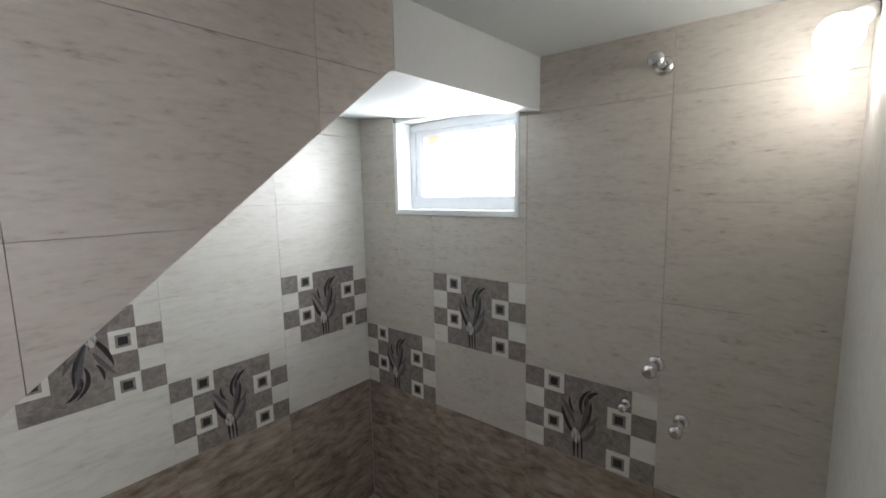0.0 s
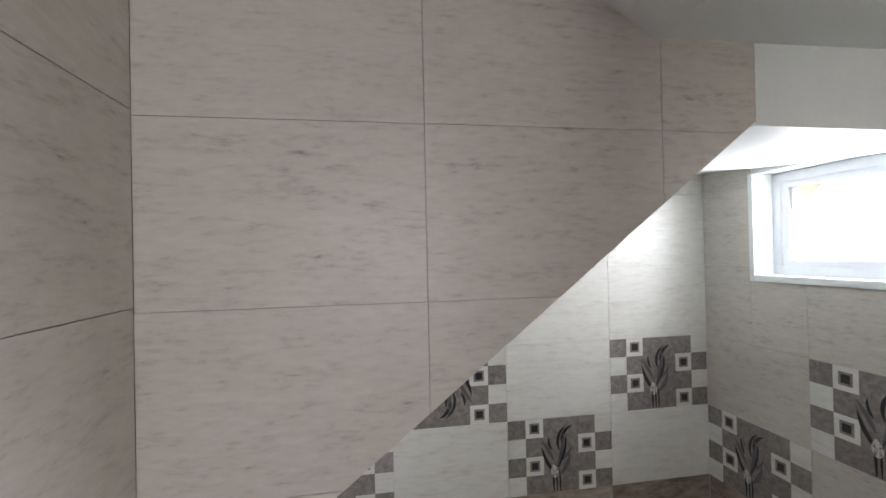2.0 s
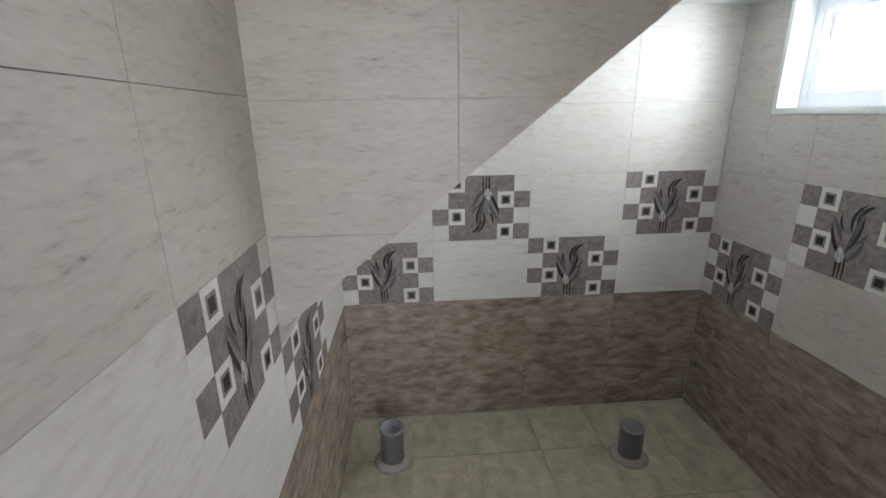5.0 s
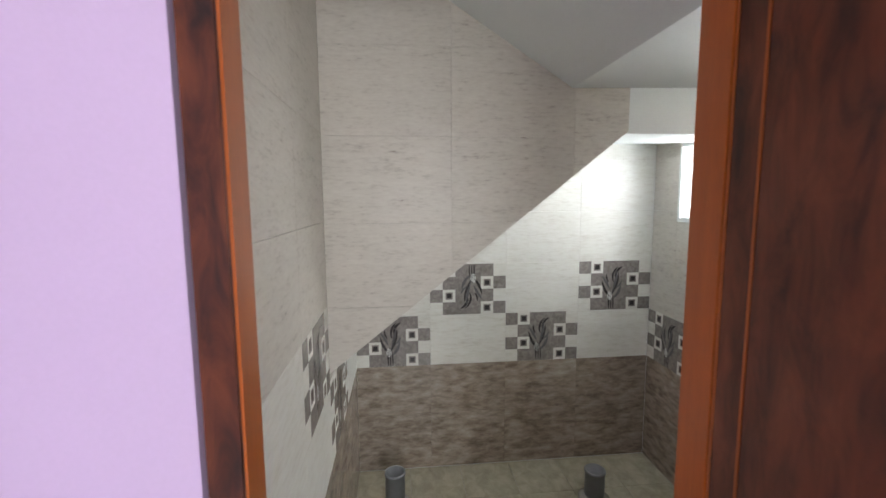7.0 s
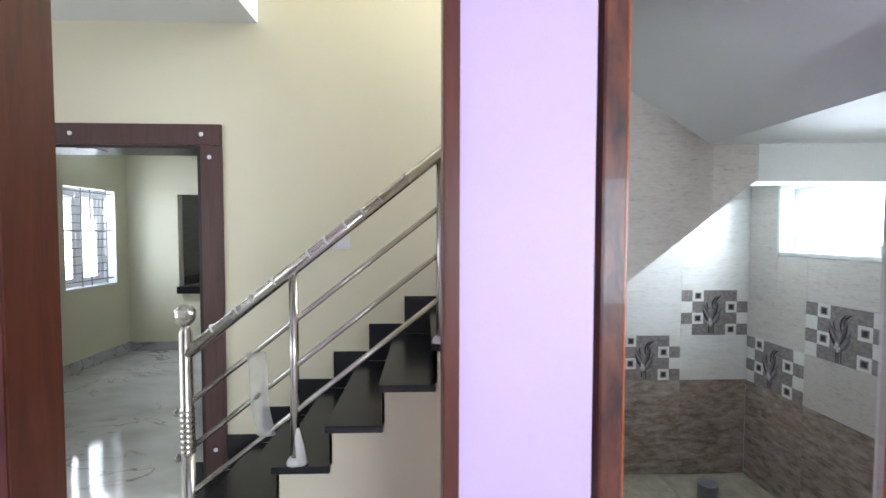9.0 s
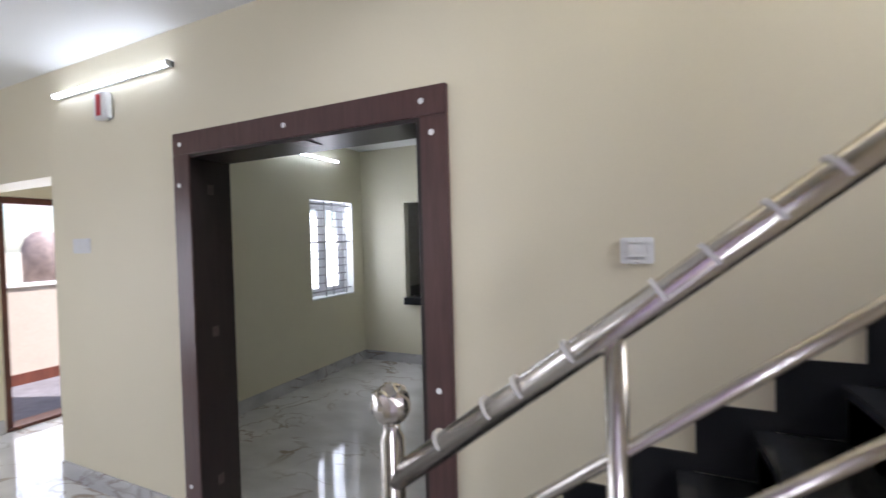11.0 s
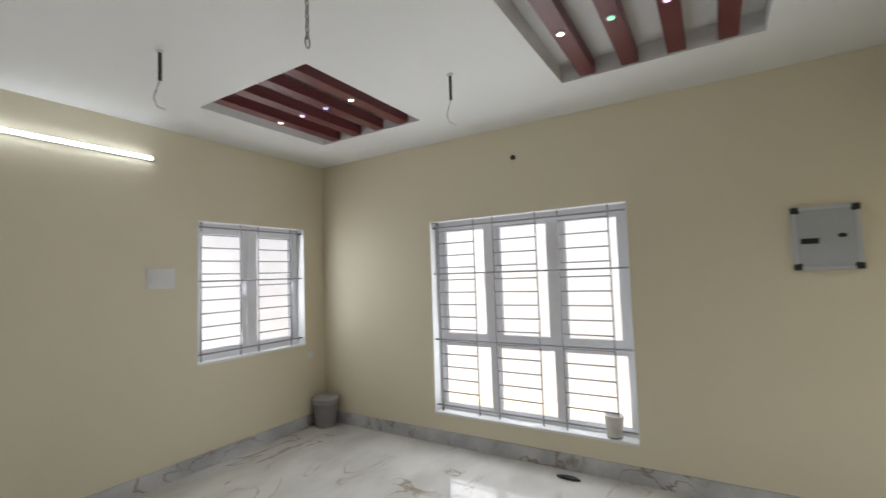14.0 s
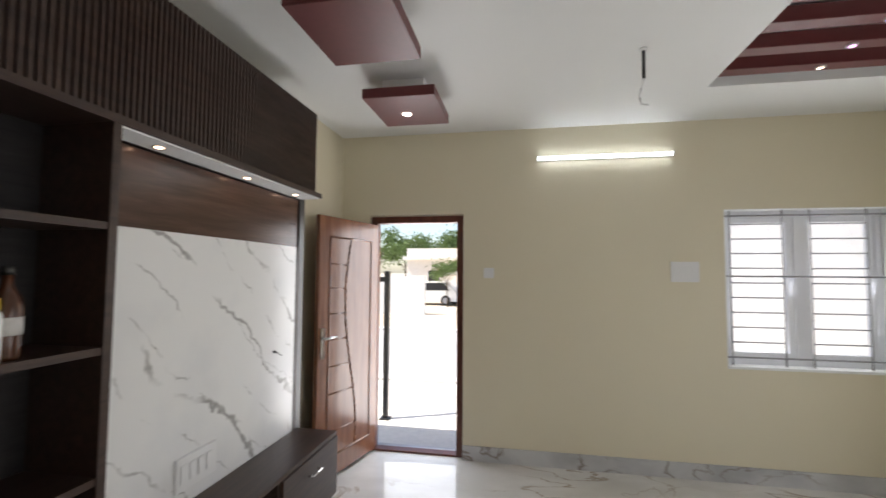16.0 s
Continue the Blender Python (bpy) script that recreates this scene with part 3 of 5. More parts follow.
def window(name, m, W, H, cols, transom, label, depth=0.23, set_back=0.11, grill=True, gap=0.118, vert=0.72):
    """A white window in its opening, W x H, local x along the wall, y outward, with a welded bar grill."""
    ob = base(name, 0, 0, 0, label, "window", kind="structure")
    ob.matrix_world = m
    f = 0.055
    for a in ((0, W, 0, f), (0, W, H - f, H)):
        block("window_frame", a[0] + 0.002, a[1] - 0.002, set_back, set_back + 0.06, a[2] + 0.002, a[3] - 0.002, UPVC, ob, bevel=0.004)
    xs = [W * i / cols for i in range(cols + 1)]
    for i, x in enumerate(xs):
        lo, hi = (x + 0.002, x + f) if i == 0 else ((x - f, x - 0.002) if i == cols else (x - 0.036, x + 0.036))
        block("mullion" if 0 < i < cols else "window_frame", lo, hi, set_back + 0.001, set_back + 0.059, f, H - f, UPVC, ob, bevel=0.004)
    rows = [(f, H - f)] if not transom else [(f, transom - 0.03), (transom + 0.03, H - f)]
    if transom:
        for i in range(cols):
            block("transom", xs[i] + (f if i == 0 else 0.036), xs[i + 1] - (f if i == cols - 1 else 0.036), set_back + 0.001, set_back + 0.059, transom - 0.03, transom + 0.03, UPVC, ob, bevel=0.004)
    for i in range(cols):
        p, q = xs[i] + (f if i == 0 else 0.036), xs[i + 1] - (f if i == cols - 1 else 0.036)
        for j, (u, v) in enumerate(rows):
            s = 0.045 if j == len(rows) - 1 else 0.012
            for a in ((p, p + s, u, v), (q - s, q, u, v), (p + s, q - s, u, u + s), (p + s, q - s, v - s, v)):
                block("sash", a[0], a[1], set_back + 0.012, set_back + 0.045, a[2], a[3], UPVC, ob)
            g = block("pane", p + s - 0.004, q - s + 0.004, set_back + 0.026, set_back + 0.031, u + s - 0.004, v - s + 0.004, GLASS, ob, "clear window glass")
            g.visible_shadow = False
            if j == len(rows) - 1:
                h = block("handle", q - 0.035, q - 0.015, set_back - 0.03, set_back - 0.015, u + 0.45 * (v - u), u + 0.45 * (v - u) + 0.11, UPVC, ob, "white lever handle", 0.004)
    if grill:
        def bar(a, b, r=0.0065):
            bm = bmesh.new()
            rod(bm, a, b, r, 7)
            part("grill_bar", bm, GRILL, ob)
        g = 0.05
        for z in ((0.07, H * 0.57, H - 0.05) if not transom else (0.06, transom + 0.02, transom + 0.56 * (H - transom), H - 0.06)):
            bar((0.0, g - 0.008, z), (W, g - 0.008, z), 0.0075)
        for i in range(cols):
            a = xs[i] + (0.06 if i == 0 else 0.05)
            b = xs[i] + vert * (xs[i + 1] - xs[i]) + 0.02
            for x in (a, b):
                bar((x, g, 0.0), (x, g, H))
            z = 0.07 + gap
            while z < H - 0.08:
                bar((a, g + 0.006, z), (b, g + 0.006, z), 0.006)
                z += gap
    block("window_sill", 0.001, W - 0.001, -0.012, set_back, -0.016, 0.004, WHITE, ob, "white painted sill", 0.003)
    for n, a in (("reveal", (0.0, 0.006, 0.0, H)), ("reveal", (W - 0.006, W, 0.0, H)), ("reveal", (0.006, W - 0.006, H - 0.006, H))):
        block(n, a[0], a[1], -0.002, set_back, a[2], a[3], WHITE, ob)
    return ob


window("window_1", pose(BIGW[1], YW, BIGW[2], 0, 0, 180), BIGW[1] - BIGW[0], BIGW[3] - BIGW[2], 3, 0.66, "large white three-part window with a grey bar grill")
window("window_2", pose(XE, WIN2[1], WIN2[2], 0, 0, -90), WIN2[1] - WIN2[0], WIN2[3] - WIN2[2], 2, 0, "white two-part window with a grey bar grill")
window("window_3", pose(KWIN[1], YD, KWIN[2], 0, 0, 180), KWIN[1] - KWIN[0], KWIN[3] - KWIN[2], 2, 0, "small white dining window with a bar grill", set_back=0.16, gap=0.1)
bwin = base("window_4", 0, YR, 0, "small frosted ventilator window in the bathroom", "window", kind="structure")
for a in ((-0.315, 0.29, 1.515, 1.555), (-0.315, 0.29, 1.86, 1.90), (-0.315, -0.275, 1.555, 1.86), (0.26, 0.29, 1.555, 1.86)):
    block("window_frame", a[0], a[1], 0.085, 0.135, a[2], a[3], UPVC, bwin, bevel=0.004)
for a in ((-0.275, 0.26, 1.555, 1.575), (-0.275, 0.26, 1.842, 1.86), (-0.275, -0.25, 1.575, 1.842), (0.245, 0.26, 1.575, 1.842)):
    block("sash", a[0], a[1], 0.09, 0.115, a[2], a[3], UPVC, bwin)
g = block("pane", -0.25, 0.245, 0.10, 0.105, 1.575, 1.842, TINT, bwin, "frosted glass")
g.visible_shadow = False
block("latch", 0.268, 0.282, 0.068, 0.085, 1.60, 1.615, BLACK, bwin, "small dark latch")
for a in ((-0.33, -0.309, 1.498, 1.90), (0.284, 0.302, 1.498, 1.90), (-0.309, 0.284, 1.498, 1.521)):
    block("window_sill", a[0], a[1], -0.004, 0.085, a[2], a[3], BATHWHITE, bwin, "white plaster edge", 0.002)


def frame_bars(parent, axis, at0, at1, a0, a1, top, w, material):
    def b(n, p, q, u, v):
        return block(n, *((at0, at1, p, q) if axis == "x" else (p, q, at0, at1)), u, v, material, parent, "", 0.004)
    b("jamb", a0, a0 + w, 0.0, top - w)
    b("jamb", a1 - w, a1, 0.0, top - w)
    b("head", a0, a1, top - w, top)


entry = base("door_1", XE, 0, 0, "teak entrance door standing open into the hall", "door", kind="structure")
frame_bars(entry, "x", 0.04, 0.14, DOOR[0] + 0.002, DOOR[1] - 0.002, DOOR[3] - 0.01, 0.06, CHOCO)
block("threshold", 0.04, 0.13, DOOR[0] + 0.06, DOOR[1] - 0.06, 0.001, 0.018, CHOCO, entry)
leaf = base("leaf", 4.43, -0.995, 0.03, "", "", rz=167)
leaf.parent = entry
leaf.matrix_parent_inverse = entry.matrix_world.inverted()
for k in ("label", "category"):
    if k in leaf:
        del leaf[k]
LW, LH = 0.83, 2.02
block("door_panel", 0.0, LW, -0.018, 0.018, 0.0, LH, DOORWOOD, leaf, "polished teak door panel", 0.004)
def strip(pts, name="moulding", r=0.009):
    bm = bmesh.new()
    for a, b in zip(pts, pts[1:]):
        rod(bm, (a[0], 0.018, a[1]), (b[0], 0.018, b[1]), r, 6)
    part(name, bm, DOORWOOD, leaf, "raised teak moulding")
def wave_x(z):
    return 0.41 + 0.085 * math.sin((z - 0.82) / 1.1 * math.pi)
strip([(wave_x(0.16 + 1.70 * i / 28), 0.16 + 1.70 * i / 28) for i in range(29)])
strip([(0.12, 0.16), (0.12, 1.86), (0.70, 1.86), (0.70, 0.16), (0.12, 0.16)])
for z in (1.64, 1.45, 1.25, 1.05, 0.84, 0.63, 0.34):
    strip([(wave_x(z), z), (0.69, z + 0.01)], r=0.007)
block("lock_plate", LW - 0.075, LW - 0.03, 0.018, 0.026, 0.93, 1.16, CHROME, leaf, "brushed steel lock plate", 0.002)
bm = bmesh.new()
rod(bm, (LW - 0.052, 0.02, 1.08), (LW - 0.052, 0.065, 1.08), 0.009)
rod(bm, (LW - 0.052, 0.06, 1.08), (LW - 0.17, 0.06, 1.085), 0.008)
part("handle", bm, CHROME, leaf, "steel lever handle")

side = base("door_2", 0, YW, 0, "brown wooden frame of the open side door", "door frame", kind="structure")
frame_bars(side, "y", -0.16, -0.04, SIDE[0] + 0.002, SIDE[1] - 0.002, SIDE[3] - 0.003, 0.06, CHOCO)
block("threshold", SIDE[0], SIDE[1], -0.2, -0.0, 0.001, 0.03, CHOCO, side)

bath = base("door_3", 0, 0, 0, "mahogany stained bathroom door standing open", "door", kind="structure")
for y0, y1, iy in ((0.712, 0.760, 0.760), (1.408, 1.504, 1.404)):
    block("jamb", XO - 0.055, XO + 0.012, y0, y1, 0.0, 2.19, REDWOOD, bath, bevel=0.003)
    block("jamb_edge", XO - 0.054, XO + 0.011, iy, iy + 0.004, 0.0, 2.19, ORANGE, bath, "orange varnished inner edge")
block("head", XO - 0.055, XO + 0.012, 0.712, 1.504, 2.19, 2.258, REDWOOD, bath, bevel=0.003)
for y0, y1 in ((0.700, 0.7075), (1.5015, 1.5048)):
    block("reveal", XI + 0.0012, XO - 0.0555, y0, y1, 0.012, 2.19, TILE, bath, "ivory tiled reveal")
bl = base("leaf", 1.378, 1.405, 0.012, "", "", rz=4)
bl.parent = bath
bl.matrix_parent_inverse = Matrix()
for k in ("label", "category"):
    if k in bl:
        del bl[k]
block("door_panel", 0.0, 0.68, 0.0, 0.032, 0.0, 2.17, REDWOOD, bl, "dark mottled mahogany panel", 0.003)
block("edge_strip", -0.004, 0.0, 0.001, 0.031, 0.0, 2.17, ORANGE, bl, "orange varnished edge")
block("groove_strip", 0.045, 0.049, -0.002, 0.0, 0.0, 2.17, ORANGE, bl, "thin raised stile line")
block("groove_strip", 0.052, 0.68, -0.003, 0.0, 0.001, 2.169, REDWOOD, bl)

bed = base("door_4", 0, 0, 0, "chocolate brown frame of the bedroom doorway", "door frame", kind="structure")
frame_bars(bed, "x", 1.235, XO + 0.014, -0.509, 0.4195, 2.298, 0.034, CHOCO)

# ---- skirting of the hall ----
def skirting(name, boxes):
    structure(name, boxes, SKIRT, "grey veined marble skirting along the wall", "skirting")
S, SH = 0.012, 0.125
skirting("baseboard", [(SIDE[1] + 0.01, XE - S, YW, YW + S, 0.0, SH)])
skirting("baseboard", [(XE - S, XE, YW, DOOR[0], 0.0, SH), (XE - S, XE, DOOR[1], YT, 0.0, SH)])
skirting("baseboard", [(XS, XS + S, -3.96, -2.6, 0.0, SH)])
skirting("baseboard", [(1.40, XE, YT - S, YT, 0.0, SH)])
skirting("baseboard", [(XK + 0.0, XS - 0.114, YD, YD + S, 0.0, SH), (XK, XK + S, YD + S, -2.2, 0.0, SH)])

# ---- ceiling trays, boards and lamps ----
def tray(t, lamps, label):
    ob = base("ceiling_tray", (t[0] + t[1]) / 2, (t[2] + t[3]) / 2, ZC, label, "ceiling panel", "sunken trays in the ceiling")
    w, d = t[1] - t[0], t[3] - t[2]
    for i in range(4):
        x = -w / 2 + w * (0.155 + 0.23 * i)
        block("beam", x - 0.05, x + 0.05, -d / 2 + 0.001, d / 2 - 0.001, 0.012, 0.095, MAROON, ob, "maroon painted timber beam", 0.003)
        lamp = part("spot_ring", lathe([(0.024, 0.004), (0.027, 0.012), (0.016, 0.0122)], 16, (x, 0.03)), PLASTIC, ob, "white spot ring")
        part("spot_lens", lathe([(0.014, 0.003), (0.014, 0.011)], 14, (x, 0.03)), lamps[i], lamp, "lit spot lamp")
    return ob


tray(T1, [SPOTS[3], SPOTS[2], SPOTS[1], SPOT], "sunken ceiling tray with maroon beams and small lit spots")
tray(T2, [SPOT, SPOTS[4], SPOTS[2], SPOTS[3]], "sunken ceiling tray with maroon beams and coloured spots")
for i, (x, y) in enumerate(((2.43, -1.58), (3.41, -1.56))):
    ob = base("ceiling_board", x, y, ZC, "square maroon drop board with a spot under the ceiling", "ceiling panel", "maroon drop boards")
    block("spacer", -0.15, 0.15, -0.14, 0.14, -0.10, 0.0, WHITE, ob)
    block("board", -0.27, 0.27, -0.235, 0.235, -0.165, -0.10, MAROON, ob, "", 0.003)
    if i:
        lamp = part("spot_ring", lathe([(0.036, -0.168), (0.036, -0.164)], 16, (0.03, 0.02)), PLASTIC, ob, "white spot ring")
        part("spot_lens", lathe([(0.027, -0.170), (0.027, -0.166)], 14, (0.03, 0.02)), SPOT, lamp)


def tube_light(x, y, z, L, axis, label):
    ob = base("tube_light", x, y, z, label, "lamp", "tube lights on the walls", rz={"x+": 0, "x-": 180, "y": 90}[axis])
    block("batten", 0.0, 0.022, -L / 2, L / 2, -0.016, 0.016, PLASTIC, ob, "", 0.003)
    bm = bmesh.new()
    rod(bm, (0.030, -L / 2 + 0.012, 0), (0.030, L / 2 - 0.012, 0), 0.014, 12)
    part("tube", bm, TUBE, ob, "lit white LED tube")
    for s in (-1, 1):
        block("end_cap", 0.0, 0.045, s * (L / 2 - 0.006) - 0.006, s * (L / 2 - 0.006) + 0.006, -0.017, 0.017, PLASTIC, ob)
    return ob


tube_light(XS + 0.001, -3.2, 2.68, 1.22, "x+", "lit white tube light on the cream wall")
tube_light(XE - 0.001, -3.0, 2.605, 1.10, "x-", "lit white tube light above the switches")
tube_light(-2.75, YD + 0.001, 2.66, 1.15, "y", "lit white tube light on the dining wall")
holder = base("lamp_holder", XS + 0.002, -3.25, 2.55, "red and white square lamp holder below the tube light", "lamp holder")
block("housing", 0.0, 0.05, -0.06, 0.06, -0.10, 0.07, PLASTIC, holder, "", 0.008)
block("face", 0.05, 0.056, -0.02, 0.02, -0.08, 0.05, shader("red_plastic", (0.5, 0.03, 0.04), 0.3), holder, "red face")

for x, y in ((3.11, -3.0), (1.95, -4.19), (0.78, -3.1)):
    ob = base("fan_rod", x, y, ZC, "black ceiling conduit stub with loose white wire", "wiring", "conduits for fittings")
    bm = bmesh.new()
    rod(bm, (0, 0, 0), (0, 0, -0.17), 0.0095, 10)
    part("conduit", bm, BLACK, ob)
    part("rose", lathe([(0.02, 0.0), (0.018, -0.012)], 12), PLASTIC, ob)
    bm = bmesh.new()
    pts = [(0.0, 0.0, -0.17), (0.012, 0.012, -0.22), (0.022, 0.02, -0.27), (0.006, 0.012, -0.315), (-0.03, -0.01, -0.335)]
    for a, b in zip(pts, pts[1:]):
        rod(bm, a, b, 0.0045, 6)
    part("wire", bm, PLASTIC, ob, "loose white wire")
chain = base("ceiling_chain", 1.94, -3.01, ZC, "short steel chain hanging from a ceiling hook", "chain")
for i in range(12):
    bm = bmesh.new()
    r = 0.02 if i == 11 else 0.012
    pts = [(r * 0.6 * math.cos(a), 0, r * 1.3 * math.sin(a)) for a in [2 * math.pi * j / 12 for j in range(13)]]
    for a, b in zip(pts, pts[1:]):
        rod(bm, a, b, 0.0028, 6)
    o = part("link", bm, GRILL, chain)
    o.matrix_local = pose(0, 0, -0.015 - 0.0275 * i, 0, 0, 90 * (i % 2))


# ---- switches, meter box, small fittings ----
def plate(m, W, H, n, label):
    ob = base("switch_plate", 0, 0, 0, label, "switch", "switch plates on the walls")
    ob.matrix_world = m
    block("plate", -W / 2, W / 2, -0.011, -0.001, -H / 2, H / 2, PLASTIC, ob, "", 0.004)
    for i in range(n):
        w = (W - 0.04) / n
        x = -W / 2 + 0.02 + w * i
        block("rocker", x + 0.003, x + w - 0.003, -0.015, -0.011, -H * 0.27, H * 0.27, PLASTIC, ob, "", 0.002)
    return ob


FX, FE = pose(0, 0, 0, 0, 0, 90), pose(0, 0, 0, 0, 0, -90)
plate(pose(XS, -0.174, 1.578, 0, 0, 90), 0.108, 0.092, 1, "white single switch plate above the stairs")
plate(pose(XS, -3.60, 1.655, 0, 0, 90), 0.20, 0.10, 3, "white three-module switch plate on the cream wall")
plate(pose(XE, -2.037, 1.615, 0, 0, -90), 0.09, 0.09, 1, "small white switch by the entrance")
plate(pose(XE, -3.622, 1.635, 0, 0, -90), 0.215, 0.165, 4, "large white switch plate beside the window")
plate(pose(XE, -5.15, 0.765, 0, 0, -90), 0.09, 0.07, 1, "small white socket near the corner")
meter = base("distribution_box", -0.025, YW, 1.742, "grey steel distribution board with black corner clips", "meter box")
block("cover", -0.165, 0.165, 0.0, 0.035, -0.2, 0.2, GREYBOX, meter, "", 0.006)
for sx in (-1, 1):
    for sz in (-1, 1):
        block("corner_clip", sx * 0.145 - 0.022, sx * 0.145 + 0.022, 0.034, 0.042, sz * 0.178 - 0.022, sz * 0.178 + 0.022, BLACK, meter, "black corner clip", 0.004)
block("label_strip", 0.035, 0.125, 0.035, 0.038, -0.035, 0.0, BLACK, meter, "black breaker window")
for a in ((-0.165, 0.165, 0.178, 0.2), (-0.165, 0.165, -0.2, -0.178), (-0.165, -0.143, -0.178, 0.178), (0.143, 0.165, -0.178, 0.178)):
    block("edge_rail", a[0], a[1], 0.030, 0.039, a[2], a[3], shader("pale_grey_enamel", (0.50, 0.52, 0.55), 0.35, vary=0.04), meter, "pale grey edge rail", 0.002)
part("latch", solid([(-0.075 + 0.022 * math.cos(a), 0.01 + 0.014 * math.sin(a)) for a in [2 * math.pi * i / 14 for i in range(14)]], (0.035, 0.042), "y"), BLACK, meter, "black oval latch")
cam_spot = base("wall_outlet", 2.02, YW, 2.60, "black cable outlet in the wall above the window", "wiring")
bm = bmesh.new()
rod(bm, (0, 0, 0), (0, 0.012, 0), 0.022, 14)
part("sleeve", bm, BLACK, cam_spot)

bucket = base("bucket", 4.26, -5.235, 0, "grey plastic paint bucket with a lid in the corner", "bucket")
part("body", lathe([(0.085, 0.0), (0.09, 0.004), (0.108, 0.20), (0.114, 0.205), (0.112, 0.235), (0.104, 0.235)], 28), BUCKET, bucket)
part("lid", lathe([(0.117, 0.236), (0.119, 0.246), (0.112, 0.262), (0.06, 0.268), (0.0, 0.268)], 28), BUCKET, bucket, "dented grey lid")
bm = bmesh.new()
pts = [(0.118 * math.cos(a), -0.01 - 0.05 * math.sin(a) * 0.4, 0.215 - 0.075 * math.sin(a)) for a in [math.pi * i / 14 for i in range(15)]]
for a, b in zip(pts, pts[1:]):
    rod(bm, (a[0], a[1] + 0.11 * math.sin(math.acos(max(-1, min(1, a[0] / 0.118)))), a[2]), (b[0], b[1] + 0.11 * math.sin(math.acos(max(-1, min(1, b[0] / 0.118)))), b[2]), 0.003, 6)
part("bail", bm, GRILL, bucket, "wire bail handle")
bucket.scale = (1.18, 1.18, 1.18)
tub = base("paper_tub", 1.30, YW - 0.045, BIGW[2], "small white printed tub standing on the window sill", "container")
part("body", lathe([(0.045, 0.0), (0.047, 0.003), (0.062, 0.15), (0.064, 0.155), (0.058, 0.155), (0.045, 0.02)], 22), shader("printed_paper", (0.62, 0.60, 0.56), 0.5, vary=0.25, scale=18), tub)
part("band", lathe([(0.0478, 0.01), (0.0518, 0.055)], 22), shader("dark_print_band", (0.06, 0.055, 0.055), 0.5, vary=0.3, scale=14), tub, "dark printed band")
tub.scale = (1.15, 1.15, 1.15)
debris = base("rubbish_scrap", 1.62, YW + 0.16, 0, "dark crumpled scrap lying by the skirting", "rubbish")
bm = bmesh.new()
bmesh.ops.create_icosphere(bm, subdivisions=2, radius=0.05)
for v in bm.verts:
    v.co = Vector((v.co.x * 1.9, v.co.y * 0.6, max(0, v.co.z * 0.28 + 0.01))) + Vector((random.uniform(-1, 1), random.uniform(-1, 1), 0)) * 0.008
part("scrap", bm, BLACK, debris)

# ---- television unit ----
tv = base("tv_unit", 0, YT, 0, "dark walnut television wall unit with marble panel", "tv unit")
X0, X1, XM = 1.40, 3.30, 1.805
block("back_panel", XM + 0.013, X1 - 0.01, -0.165, 0.0 - 0.014, 0.56, 2.10, WALNUT, tv, "glossy red walnut back panel")
block("marble_panel", XM + 0.03, X1 - 0.06, -0.185, -0.166, 0.57, 1.78, TVSTONE, tv, "white marble laminate panel with grey veins", 0.002)
for i in range(5):
    block("side_flute", X1 - 0.058 + i * 0.011, X1 - 0.051 + i * 0.011, -0.182, -0.166, 0.57, 1.78, DARKWOOD, tv, "dark fluted strip")
# dark upright block between the marble and the entrance door
block("end_panel", X1 - 0.009, X1 + 0.06, -0.175, -0.0135, 0.10, 2.117, BLACKWOOD, tv, "dark upright block at the right end of the unit", 0.002)
block("upper_box", X0, X1, -0.275, -0.002, 2.15, 2.69, DARKWOOD, tv, "dark walnut upper box")
n = int((X1 - X0) / 0.026)
bm = bmesh.new()
for i in range(n):
    x = X0 + 0.004 + i * 0.026
    box(bm, x, x + 0.014, -0.287, -0.2755, 2.152, 2.689)
o = part("fluted_front", bm, DARKWOOD, tv, "dark vertical fluting")
tagged(o, kind="stuff")
block("ledge", X0, X1 + 0.04, -0.31, -0.014, 2.118, 2.148, DARKWOOD, tv, "dark ledge")
block("ledge_underside", XM, X1 + 0.02, -0.30, -0.167, 2.110, 2.1175, WHITE, tv, "white lit underside")
for x in (2.05, 2.62, 3.12):
    lamp = part("spot_ring", lathe([(0.024, 2.106), (0.024, 2.110)], 16, (x, -0.235)), CHROME, tv)
    part("spot_lens", lathe([(0.015, 2.104), (0.015, 2.108)], 14, (x, -0.235)), SPOTS[3], lamp, "lit spot")
block("tower_back", X0 + 0.02, XM - 0.02, -0.020, -0.0135, 0.10, 2.117, BLACKWOOD, tv)
block("tower_side", XM - 0.02, XM + 0.012, -0.31, -0.0135, 0.10, 2.117, DARKWOOD, tv)
block("tower_side", X0, X0 + 0.02, -0.31, -0.0135, 0.10, 2.117, DARKWOOD, tv)
for z in (0.10, 0.52, 0.94, 1.36, 1.775):
    block("shelf", X0 + 0.02, XM - 0.02, -0.305, -0.0205, z - 0.025, z, DARKWOOD, tv)
block("console_top", XM + 0.012, X1, -0.47, -0.186, 0.555, 0.58, DARKWOOD, tv, "dark console top", 0.002)
block("console_bottom", XM + 0.012, X1, -0.46, -0.176, 0.19, 0.21, DARKWOOD, tv)
for x in (XM + 0.012, 2.62, X1 - 0.02):
    block("console_side", x, x + 0.02, -0.46, -0.176, 0.21, 0.555, DARKWOOD, tv)
d = block("drawer", 2.645, X1 - 0.002, -0.478, -0.461, 0.192, 0.553, DARKWOOD, tv, "dark drawer front", 0.002)
bm = bmesh.new()
rod(bm, (2.91, -0.505, 0.46), (3.03, -0.505, 0.46), 0.006)
